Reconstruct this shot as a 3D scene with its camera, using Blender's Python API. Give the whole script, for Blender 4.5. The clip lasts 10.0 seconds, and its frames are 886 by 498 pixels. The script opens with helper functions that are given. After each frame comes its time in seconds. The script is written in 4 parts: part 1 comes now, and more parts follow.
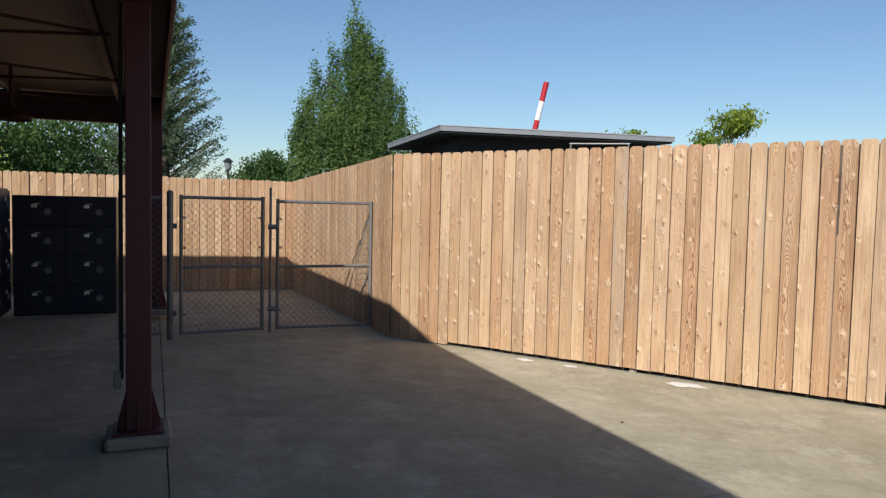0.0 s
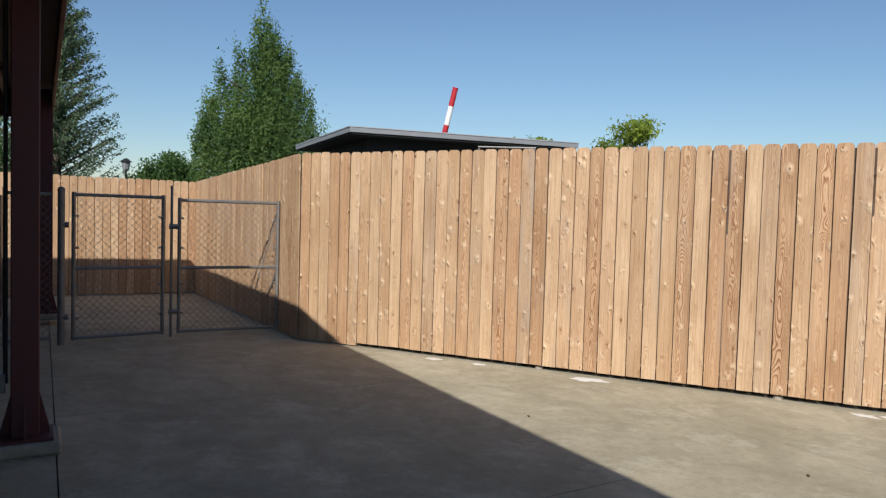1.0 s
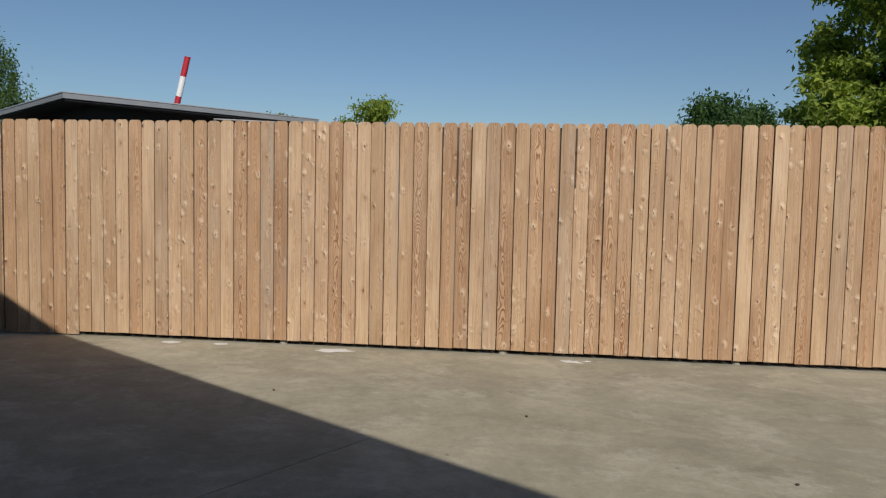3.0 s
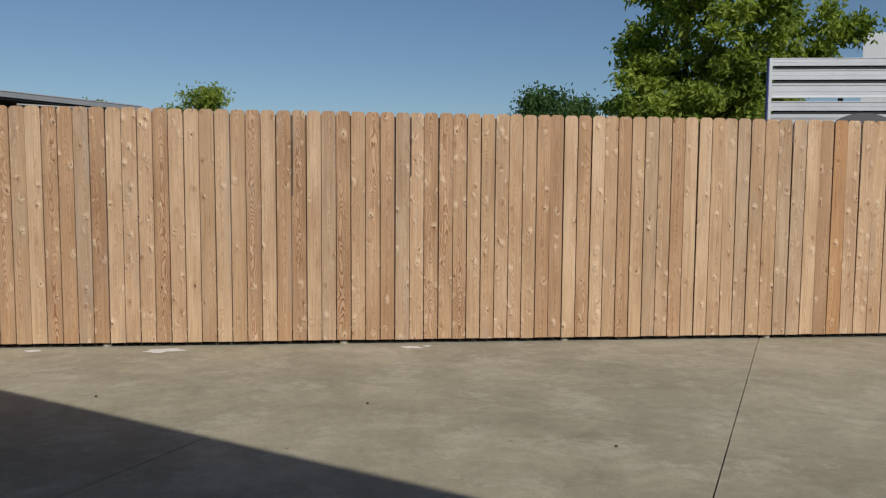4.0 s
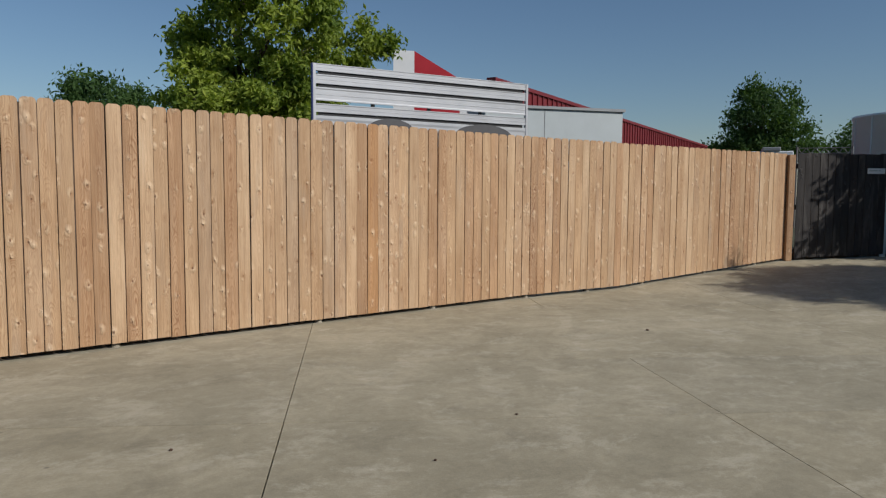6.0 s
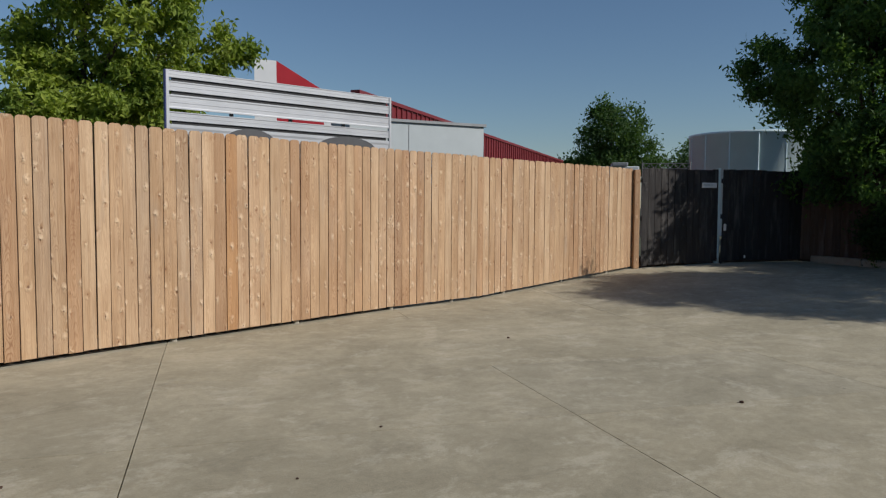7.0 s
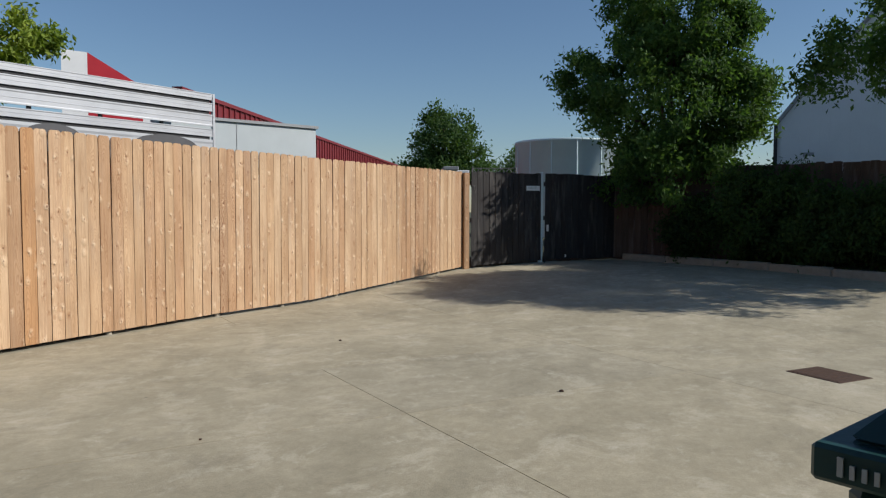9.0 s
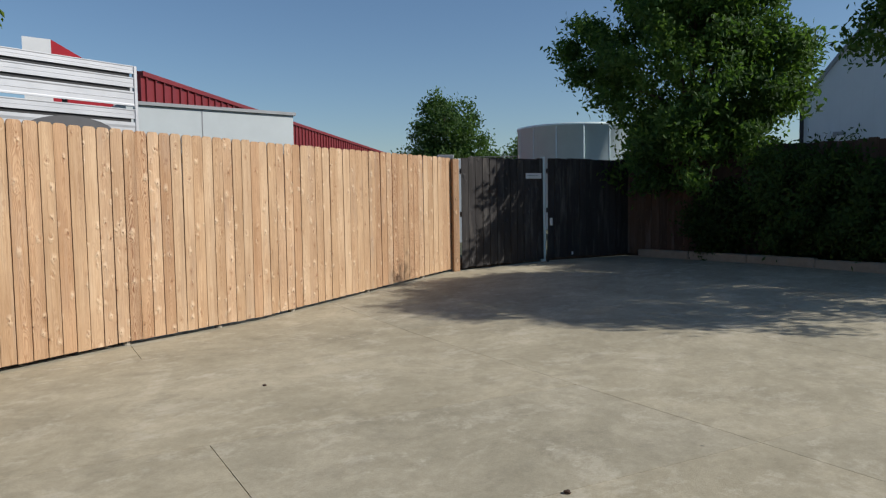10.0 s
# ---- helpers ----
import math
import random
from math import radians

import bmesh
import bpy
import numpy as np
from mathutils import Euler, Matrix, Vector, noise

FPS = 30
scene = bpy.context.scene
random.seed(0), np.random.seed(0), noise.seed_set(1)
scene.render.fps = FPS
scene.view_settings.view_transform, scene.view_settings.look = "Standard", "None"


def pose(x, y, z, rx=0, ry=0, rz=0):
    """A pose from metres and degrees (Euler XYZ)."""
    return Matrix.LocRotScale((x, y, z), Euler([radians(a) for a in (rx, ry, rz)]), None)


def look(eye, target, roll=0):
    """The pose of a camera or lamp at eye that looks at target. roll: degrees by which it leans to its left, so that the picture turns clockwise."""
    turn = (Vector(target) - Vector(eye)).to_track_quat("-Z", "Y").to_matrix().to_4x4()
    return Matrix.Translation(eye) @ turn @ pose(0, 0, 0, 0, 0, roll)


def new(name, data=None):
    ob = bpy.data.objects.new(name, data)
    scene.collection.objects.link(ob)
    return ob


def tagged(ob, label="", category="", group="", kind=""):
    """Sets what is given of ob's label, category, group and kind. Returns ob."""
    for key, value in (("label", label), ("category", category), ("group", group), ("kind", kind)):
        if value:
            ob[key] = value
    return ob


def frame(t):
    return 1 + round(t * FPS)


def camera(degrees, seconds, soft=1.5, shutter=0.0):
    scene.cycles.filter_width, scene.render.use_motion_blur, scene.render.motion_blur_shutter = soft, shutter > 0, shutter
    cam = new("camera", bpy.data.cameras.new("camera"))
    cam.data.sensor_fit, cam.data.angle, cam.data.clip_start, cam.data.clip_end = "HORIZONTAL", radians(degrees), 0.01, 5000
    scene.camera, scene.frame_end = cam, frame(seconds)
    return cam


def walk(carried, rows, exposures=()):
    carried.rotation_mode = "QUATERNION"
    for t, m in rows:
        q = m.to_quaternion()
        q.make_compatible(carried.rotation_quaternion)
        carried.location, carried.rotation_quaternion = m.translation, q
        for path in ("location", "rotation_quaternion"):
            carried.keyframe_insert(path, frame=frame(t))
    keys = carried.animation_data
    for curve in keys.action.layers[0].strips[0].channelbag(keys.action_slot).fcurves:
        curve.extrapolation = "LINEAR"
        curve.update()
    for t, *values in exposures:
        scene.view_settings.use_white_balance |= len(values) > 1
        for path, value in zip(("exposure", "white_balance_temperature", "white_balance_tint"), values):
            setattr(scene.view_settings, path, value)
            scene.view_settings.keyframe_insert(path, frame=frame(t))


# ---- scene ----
cam = camera(63.2, 10.0, soft=1.25)

PATH = [
    (0, (-0.302, 0.095, 1.539), (-1.422, 1.748, 1.427), 1.2),
    (0.5, (-0.294, 0.076, 1.522), (-1.322, 1.788, 1.418), 1.7),
    (1, (-0.295, 0.093, 1.478), (-1.201, 1.874, 1.388), 1.6),
    (1.5, (-0.305, 0.084, 1.47), (-1.056, 1.935, 1.374), 1.6),
    (2, (-0.266, 0.076, 1.449), (-0.86, 1.983, 1.352), 1.4),
    (3.5, (-0.243, 0.055, 1.419), (-0.28, 2.05, 1.277), 0.9),
    (4, (-0.207, 0.053, 1.409), (-0.012, 2.038, 1.259), 0.4),
    (4.5, (-0.164, 0.063, 1.382), (0.334, 1.994, 1.233), 0.7),
    (5, (-0.133, 0.081, 1.36), (0.635, 1.922, 1.213), 0.4),
    (5.5, (-0.117, 0.065, 1.371), (0.909, 1.774, 1.217), 0.5),
    (6, (-0.106, 0.013, 1.406), (1.152, 1.56, 1.251), 0.4),
    (6.1, (-0.114, 0.014, 1.41), (1.182, 1.53, 1.261), 0.5),
    (7.5, (-0.059, -0.034, 1.392), (1.554, 1.143, 1.276), -0.0),
    (8, (-0.045, -0.050, 1.375), (1.650, 1.005, 1.260), -0.2),
    (8.5, (-0.030, -0.045, 1.365), (1.704, 0.945, 1.256), -0.2),
    (9, (0.010, -0.025, 1.365), (1.784, 0.894, 1.261), 0.2),
    (9.5, (1.378, 0.385, 1.331), (3.145, 1.316, 1.219), -0.3),
    (10, (2.02, 0.60, 1.378), (3.782, 1.537, 1.253), -0.9),
]
walk(cam, [(t, look(eye, target, roll)) for t, eye, target, roll in PATH],
     exposures=[(0.0, 0.62), (1.0, 0.50), (2.0, 0.30), (3.5, -0.05), (5.0, -0.06), (6.0, -0.05), (7.5, 0.09), (9.0, 0.34), (10.0, 0.39)])

# ---- light ----
SUN = Vector((0.25, -0.79, 0.56)).normalized()
world = bpy.data.worlds.new("sky")
scene.world = world
world.use_nodes = True
wn = world.node_tree.nodes
sky = wn.new("ShaderNodeTexSky")
sky.sky_type = "NISHITA"
sky.sun_disc = False
sky.sun_elevation = math.asin(SUN.z)
sky.sun_rotation = math.atan2(SUN.x, SUN.y)
sky.air_density = 1.12
sky.dust_density = 0.2
sky.ozone_density = 5.2
wn["Background"].inputs["Strength"].default_value = 0.068
world.node_tree.links.new(sky.outputs[0], wn["Background"].inputs["Color"])
sun = new("sun", bpy.data.lights.new("sun", "SUN"))
sun.data.energy = 3.6
sun.data.angle = radians(0.53)
sun.data.color = (1.0, 0.96, 0.90)
sun.matrix_world = look(SUN * 50, (0, 0, 0))


# ---- materials ----
def material(name, rough=0.7, metal=0.0):
    m = bpy.data.materials.new(name)
    m.use_nodes = True
    nt = m.node_tree
    b = nt.nodes["Principled BSDF"]
    b.inputs["Roughness"].default_value = rough
    b.inputs["Metallic"].default_value = metal
    return m, nt, b


def node(nt, kind, **values):
    n = nt.nodes.new(kind)
    for key, value in values.items():
        n.inputs[key].default_value = value
    return n


def ramp(nt, fac, *stops):
    r = nt.nodes.new("ShaderNodeValToRGB")
    e = r.color_ramp.elements
    while len(e) < len(stops):
        e.new(0.5)
    for k, (at, col) in enumerate(stops):
        e[k].position = at
        e[k].color = (*col, 1)
    nt.links.new(fac, r.inputs[0])
    return r.outputs[0]


def mix(nt, fac, a, b, how="MIX"):
    x = nt.nodes.new("ShaderNodeMix")
    x.data_type = "RGBA"
    x.blend_type = how
    for socket, value in ((x.inputs[0], fac), (x.inputs[6], a), (x.inputs[7], b)):
        if isinstance(value, (int, float)):
            socket.default_value = value
        elif isinstance(value, tuple):
            socket.default_value = (*value, 1)
        else:
            nt.links.new(value, socket)
    return x.outputs[2]


def calc(nt, op, a, b=0.0, c=0.0):
    x = nt.nodes.new("ShaderNodeMath")
    x.operation = op
    for k, value in enumerate((a, b, c)):
        if isinstance(value, (int, float)):
            x.inputs[k].default_value = value
        else:
            nt.links.new(value, x.inputs[k])
    return x.outputs[0]


def coords(nt, scale=(1, 1, 1), spread=0.0):
    """Object coordinates, scaled; spread moves them by a random amount for each object."""
    tc = nt.nodes.new("ShaderNodeTexCoord")
    out = tc.outputs["Object"]
    if spread:
        info = nt.nodes.new("ShaderNodeObjectInfo")
        v = nt.nodes.new("ShaderNodeVectorMath")
        v.operation = "MULTIPLY_ADD"
        comb = nt.nodes.new("ShaderNodeCombineXYZ")
        for k in range(3):
            nt.links.new(calc(nt, "MULTIPLY", info.outputs["Random"], spread * (1 + 0.37 * k)), comb.inputs[k])
        nt.links.new(out, v.inputs[0])
        v.inputs[1].default_value = (1, 1, 1)
        nt.links.new(comb.outputs[0], v.inputs[2])
        out = v.outputs[0]
    mp = nt.nodes.new("ShaderNodeMapping")
    mp.inputs["Scale"].default_value = scale
    nt.links.new(out, mp.inputs[0])
    return mp.outputs[0]


def noise_of(nt, vec, scale, detail=4.0, rough=0.55, distort=0.0):
    n = node(nt, "ShaderNodeTexNoise", Scale=scale, Detail=detail, Roughness=rough, Distortion=distort)
    nt.links.new(vec, n.inputs["Vector"])
    return n.outputs["Fac"]


def bump(nt, bsdf, height, strength=0.3, distance=0.01):
    b = node(nt, "ShaderNodeBump", Strength=strength, Distance=distance)
    nt.links.new(height, b.inputs["Height"])
    nt.links.new(b.outputs[0], bsdf.inputs["Normal"])


def board_wood(name, tones, grain, knot, glint, grey=0.0, rough=0.75, arches=0.4, knots=0.4, glint_mix=0.7):
    """Sawn boards that stand upright (grain along z): each object has its own tone, figure and knots."""
    m, nt, b = material(name, rough)
    rnd = nt.nodes.new("ShaderNodeObjectInfo").outputs["Random"]
    rnd2 = calc(nt, "FRACT", calc(nt, "MULTIPLY", rnd, 17.31))
    rnd3 = calc(nt, "FRACT", calc(nt, "MULTIPLY", rnd, 53.77))
    tone = ramp(nt, rnd, *[(k / (len(tones) - 1), c) for k, c in enumerate(tones)])
    # soft drift of tone along the board
    drift = noise_of(nt, coords(nt, (3.0, 1.0, 0.8), 40.0), 1.6, 3.0)
    tone = mix(nt, 1.0, tone, ramp(nt, drift, (0.3, (0.84, 0.78, 0.72)), (0.7, (1.10, 1.10, 1.10))), "MULTIPLY")
    # knots: dark cores, and pale glints painted to one side of them
    sep = nt.nodes.new("ShaderNodeSeparateXYZ")
    nt.links.new(coords(nt, (1.0, 1.0, 1.0), 23.0), sep.inputs[0])
    flat = nt.nodes.new("ShaderNodeCombineXYZ")
    nt.links.new(sep.outputs[0], flat.inputs[0])
    nt.links.new(calc(nt, "MULTIPLY", sep.outputs[2], 0.62), flat.inputs[1])
    vor = node(nt, "ShaderNodeTexVoronoi", Scale=9.5, Randomness=1.0)
    vor.voronoi_dimensions = "2D"
    nt.links.new(flat.outputs[0], vor.inputs["Vector"])
    some = nt.nodes.new("ShaderNodeSeparateColor")
    nt.links.new(vor.outputs["Color"], some.inputs[0])
    shown = calc(nt, "GREATER_THAN", calc(nt, "ADD", some.outputs[0], calc(nt, "MULTIPLY", rnd3, 0.3)), 1.12 - knots)
    ragged = noise_of(nt, coords(nt, (1, 1, 0.5), 40.0), 26.0, 3.0)
    dist = calc(nt, "ADD", vor.outputs["Distance"], calc(nt, "MULTIPLY", ragged, 0.16))
    dist = calc(nt, "ADD", dist, calc(nt, "MULTIPLY", some.outputs[1], 0.07))
    near = calc(nt, "MULTIPLY", shown, ramp(nt, dist, (0.10, (1, 1, 1)), (0.48, (0, 0, 0))))
    # cathedral figure: nested arches up the board that flow round the knots
    own = nt.nodes.new("ShaderNodeTexCoord")
    axes = nt.nodes.new("ShaderNodeSeparateXYZ")
    nt.links.new(own.outputs["Object"], axes.inputs[0])
    off = calc(nt, "ADD", axes.outputs[0], calc(nt, "MULTIPLY_ADD", rnd2, 0.05, -0.025))
    wander = noise_of(nt, coords(nt, (2.2, 1.0, 0.9), 40.0), 2.4, 2.5)
    arch = calc(nt, "MULTIPLY", calc(nt, "MULTIPLY", off, off), 1500.0)
    phase = calc(nt, "ADD", calc(nt, "MULTIPLY_ADD", axes.outputs[2], 5.5, arch), calc(nt, "MULTIPLY", wander, 15.0))
    phase = calc(nt, "ADD", phase, calc(nt, "MULTIPLY", near, 1.6))
    saw = calc(nt, "FRACT", phase)
    fig = ramp(nt, saw, (0.40, (0, 0, 0)), (0.84, (1, 1, 1)), (1.0, (0.05, 0.05, 0.05)))
    patch = ramp(nt, noise_of(nt, coords(nt, (1.0, 1.0, 0.5), 61.0), 2.0, 2.0), (0.36, (0.25, 0.25, 0.25)), (0.62, (1, 1, 1)))
    much = calc(nt, "MULTIPLY", patch, calc(nt, "MULTIPLY_ADD", rnd2, 0.3 * arches, 0.78 * arches))
    tone = mix(nt, calc(nt, "MULTIPLY", fig, much), tone, mix(nt, 1.0, tone, grain, "MULTIPLY"))
    fine = noise_of(nt, coords(nt, (1, 1, 0.03), 40.0), 240.0, 3.0)
    streaks = noise_of(nt, coords(nt, (1, 1, 0.02), 40.0), 75.0, 2.0)
    tone = mix(nt, 1.0, tone, ramp(nt, fine, (0.3, (0.88, 0.87, 0.86)), (0.7, (1.08, 1.08, 1.08))), "MULTIPLY")
    tone = mix(nt, 1.0, tone, ramp(nt, streaks, (0.32, (0.86, 0.80, 0.74)), (0.55, (1.03, 1.03, 1.03))), "MULTIPLY")
    side = noise_of(nt, coords(nt, (1, 1, 0.7), 31.0), 15.0, 2.0)
    swell = calc(nt, "MULTIPLY", shown, calc(nt, "MULTIPLY", ramp(nt, dist, (0.14, (1, 1, 1)), (0.46, (0, 0, 0))), ramp(nt, side, (0.44, (0, 0, 0)), (0.58, (1, 1, 1)))))
    shade = calc(nt, "MULTIPLY", near, ramp(nt, side, (0.40, (1, 1, 1)), (0.50, (0, 0, 0))))
    core = calc(nt, "MULTIPLY", shown, ramp(nt, dist, (0.12, (1, 1, 1)), (0.175, (0, 0, 0))))
    tone = mix(nt, calc(nt, "MULTIPLY", shade, 0.6), tone, mix(nt, 1.0, tone, (0.66, 0.48, 0.34), "MULTIPLY"))
    # the glint beside a knot is mixed into the tone as a paler colour
    tone = mix(nt, calc(nt, "MULTIPLY", swell, glint_mix), tone, glint)
    tone = mix(nt, calc(nt, "MULTIPLY", core, 0.85), tone, knot)
    # weather: a grey wash in streaks, more on some boards
    streak = ramp(nt, noise_of(nt, coords(nt, (1, 1, 0.12), 40.0), 11.0, 4.0), (0.5, (0, 0, 0)), (0.75, (1, 1, 1)))
    tone = mix(nt, calc(nt, "MULTIPLY", calc(nt, "MULTIPLY", streak, grey), ramp(nt, rnd3, (0.4, (0.3, 0.3, 0.3)), (1.0, (1, 1, 1)))), tone, (0.31, 0.285, 0.255))
    nt.links.new(tone, b.inputs["Base Color"])
    height = calc(nt, "ADD", calc(nt, "MULTIPLY", fine, 0.4), calc(nt, "MULTIPLY", fig, 0.25 * arches))
    bump(nt, b, calc(nt, "ADD", height, calc(nt, "MULTIPLY", swell, 2.6)), 0.7, 0.008)
    return m


def cedar(name, col, arches, knots, grey=0.35):
    """New cedar of one tone, from slightly darker to slightly paler boards."""
    tones = [tuple(c * k for c in col) for k in (0.93, 1.05, 0.98, 1.08)]
    return board_wood(name, tones, (0.46, 0.28, 0.165), (0.13, 0.055, 0.025), (0.74, 0.555, 0.375), grey, 0.75, arches, knots)


WOOD = cedar("cedar_boards", (0.500, 0.342, 0.206), 0.5, 0.40)
# the sorts of board in the new fence: pale, honey, brown, russet, grey, figured, knotty
CEDARS = {"p": cedar("pale_cedar", (0.550, 0.392, 0.249), 0.35, 0.28), "h": WOOD,
          "b": cedar("brown_cedar", (0.455, 0.291, 0.168), 0.6, 0.36), "r": cedar("russet_cedar", (0.455, 0.262, 0.126), 0.55, 0.30),
          "g": cedar("greyed_cedar", (0.475, 0.340, 0.222), 0.55, 0.52, 0.6), "c": cedar("figured_cedar", (0.505, 0.336, 0.202), 1.15, 0.40),
          "k": cedar("knotty_cedar", (0.525, 0.363, 0.228), 0.35, 0.86)}
OLD_WOOD = board_wood("black_stained_boards", [(0.022, 0.021, 0.021), (0.036, 0.034, 0.035), (0.028, 0.025, 0.025), (0.045, 0.043, 0.044)], (0.6, 0.6, 0.6), (0.01, 0.01, 0.01), (0.05, 0.048, 0.048), 0.32, 0.85)
# old brown boards; also the shade colour of the lips between new boards
BROWN_WOOD = board_wood("old_brown_boards_and_gap_shade", [(0.07, 0.042, 0.028), (0.10, 0.064, 0.045), (0.055, 0.034, 0.024), (0.12, 0.085, 0.06)], (0.6, 0.55, 0.5), (0.02, 0.01, 0.008), (0.12, 0.08, 0.06), 0.4, 0.85)


def plain(name, col, rough=0.6, metal=0.0, vary=0.25, scale=6.0, relief=0.15):
    m, nt, b = material(name, rough, metal)
    at = coords(nt, (1, 1, 1), 7.0)
    n = noise_of(nt, at, scale, 6.0, 0.65)
    big = noise_of(nt, at, scale * 0.17, 3.0)
    f = calc(nt, "ADD", calc(nt, "MULTIPLY", n, 0.6), calc(nt, "MULTIPLY", big, 0.4))
    lo = tuple(c * (1 - vary) for c in col)
    hi = tuple(min(1.0, c * (1 + vary)) for c in col)
    nt.links.new(ramp(nt, f, (0.3, lo), (0.7, hi)), b.inputs["Base Color"])
    nt.links.new(calc(nt, "MULTIPLY_ADD", n, 0.3, rough - 0.15), b.inputs["Roughness"])
    bump(nt, b, noise_of(nt, at, scale * 9, 3.0), relief, 0.003)
    return m


def concrete():
    m, nt, b = material("broomed_concrete", 0.88)
    geo = nt.nodes.new("ShaderNodeNewGeometry")
    at = geo.outputs["Position"]
    mp = nt.nodes.new("ShaderNodeMapping")
    mp.inputs["Rotation"].default_value = (0, 0, radians(-TURN_SLAB))
    mp.inputs["Scale"].default_value = (1.0, 1.22, 1.0)
    nt.links.new(at, mp.inputs[0])
    swept = mp.outputs[0]
    big = noise_of(nt, at, 0.5, 5.0, 0.6, 0.6)
    mid = noise_of(nt, swept, 2.0, 7.0, 0.7, 0.5)
    fine = noise_of(nt, at, 70.0, 4.0, 0.75)
    grit = noise_of(nt, at, 14.0, 5.0, 0.75)
    f = calc(nt, "ADD", calc(nt, "ADD", calc(nt, "MULTIPLY", big, 0.30), calc(nt, "MULTIPLY", mid, 0.34)), calc(nt, "ADD", calc(nt, "MULTIPLY", fine, 0.16), calc(nt, "MULTIPLY", grit, 0.2)))
    col = ramp(nt, f, (0.36, (0.232, 0.212, 0.150)), (0.5, (0.345, 0.315, 0.230)), (0.63, (0.480, 0.437, 0.328)))
    info = nt.nodes.new("ShaderNodeObjectInfo")
    col = mix(nt, 1.0, col, ramp(nt, info.outputs["Random"], (0, (0.97, 0.95, 0.93)), (1, (1.08, 1.04, 0.99))), "MULTIPLY")
    pale = ramp(nt, noise_of(nt, swept, 1.9, 9.0, 0.8, 0.25), (0.52, (0, 0, 0)), (0.61, (1, 1, 1)))
    col = mix(nt, calc(nt, "MULTIPLY", pale, 0.44), col, (0.550, 0.498, 0.385))
    damp = ramp(nt, noise_of(nt, swept, 1.3, 9.0, 0.8, 0.2), (0.53, (0, 0, 0)), (0.66, (1, 1, 1)))
    col = mix(nt, calc(nt, "MULTIPLY", damp, 0.42), col, (0.192, 0.172, 0.124))
    # pale scuffs, worn thin by feet, and scattered dark grit
    scuff = ramp(nt, noise_of(nt, swept, 5.5, 8.0, 0.8, 0.8), (0.56, (0, 0, 0)), (0.66, (1, 1, 1)))
    col = mix(nt, calc(nt, "MULTIPLY", calc(nt, "MULTIPLY", scuff, pale), 0.55), col, (0.60, 0.555, 0.44))
    crumbs = ramp(nt, noise_of(nt, at, 38.0, 3.0, 0.6), (0.68, (0, 0, 0)), (0.76, (1, 1, 1)))
    col = mix(nt, calc(nt, "MULTIPLY", calc(nt, "MULTIPLY", crumbs, damp), 0.5), col, (0.13, 0.115, 0.085))
    dots = node(nt, "ShaderNodeTexVoronoi", Scale=2.3, Randomness=1.0)
    nt.links.new(at, dots.inputs["Vector"])
    spot_at = ramp(nt, dots.outputs["Distance"], (0.015, (1, 1, 1)), (0.04, (0, 0, 0)))
    col = mix(nt, calc(nt, "MULTIPLY", spot_at, 0.6), col, (0.10, 0.09, 0.075))
    nt.links.new(col, b.inputs["Base Color"])
    bump(nt, b, calc(nt, "ADD", fine, calc(nt, "ADD", grit, calc(nt, "MULTIPLY", mid, 0.8))), 0.4, 0.006)
    return m


TURN_SLAB = 146.1
CONCRETE = concrete()
KERB = plain("kerb_concrete", (0.30, 0.27, 0.215), 0.9, 0, 0.25, 8, 0.3)
SOIL = plain("soil_and_grass", (0.055, 0.06, 0.03), 0.95, 0, 0.5, 3, 0.5)
GALV = plain("galvanised_steel", (0.21, 0.205, 0.20), 0.5, 0.5, 0.25, 30, 0.08)
ALU = plain("mill_aluminium", (0.44, 0.45, 0.47), 0.45, 0.3, 0.08, 3, 0.05)
DARK_GAP = plain("shadowy_steel", (0.02, 0.02, 0.022), 0.7)
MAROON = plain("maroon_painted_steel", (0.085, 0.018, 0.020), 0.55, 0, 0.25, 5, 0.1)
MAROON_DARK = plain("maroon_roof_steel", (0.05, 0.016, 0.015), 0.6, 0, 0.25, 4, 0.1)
CANOPY_DECK = plain("brown_roof_deck", (0.25, 0.18, 0.14), 0.7, 0, 0.2, 3, 0.1)
NAVY = plain("navy_locker_paint", (0.007, 0.010, 0.032), 0.45, 0, 0.25, 4, 0.05)
CHROME = plain("worn_chrome", (0.6, 0.6, 0.62), 0.3, 0.9, 0.1, 20, 0.05)
RED = plain("red_painted_steel", (0.45, 0.02, 0.03), 0.5, 0, 0.12, 2, 0.05)
RED_METAL = plain("dark_red_metal_siding", (0.17, 0.018, 0.022), 0.55, 0, 0.15, 2, 0.05)
BLUE = plain("dark_blue_paint", (0.02, 0.03, 0.16), 0.5, 0, 0.15, 3, 0.05)
WHITE = plain("white_paint", (0.78, 0.78, 0.77), 0.55, 0, 0.06, 3, 0.05)
GREY_WALL = plain("pale_grey_stucco", (0.46, 0.50, 0.51), 0.8, 0, 0.08, 2, 0.2)
GREY_TRIM = plain("grey_metal_fascia", (0.27, 0.28, 0.29), 0.5, 0.2, 0.1, 3, 0.05)
DARK_WALL = plain("charcoal_soffit", (0.025, 0.026, 0.03), 0.8, 0, 0.2, 3, 0.1)
TANK = plain("pale_tank_paint", (0.64, 0.76, 0.76), 0.6, 0, 0.08, 1.0, 0.05)
BARN = plain("white_metal_siding", (0.66, 0.69, 0.71), 0.55, 0, 0.06, 1.5, 0.05)
BIN = plain("dark_green_plastic", (0.014, 0.055, 0.05), 0.42, 0, 0.25, 10, 0.12)
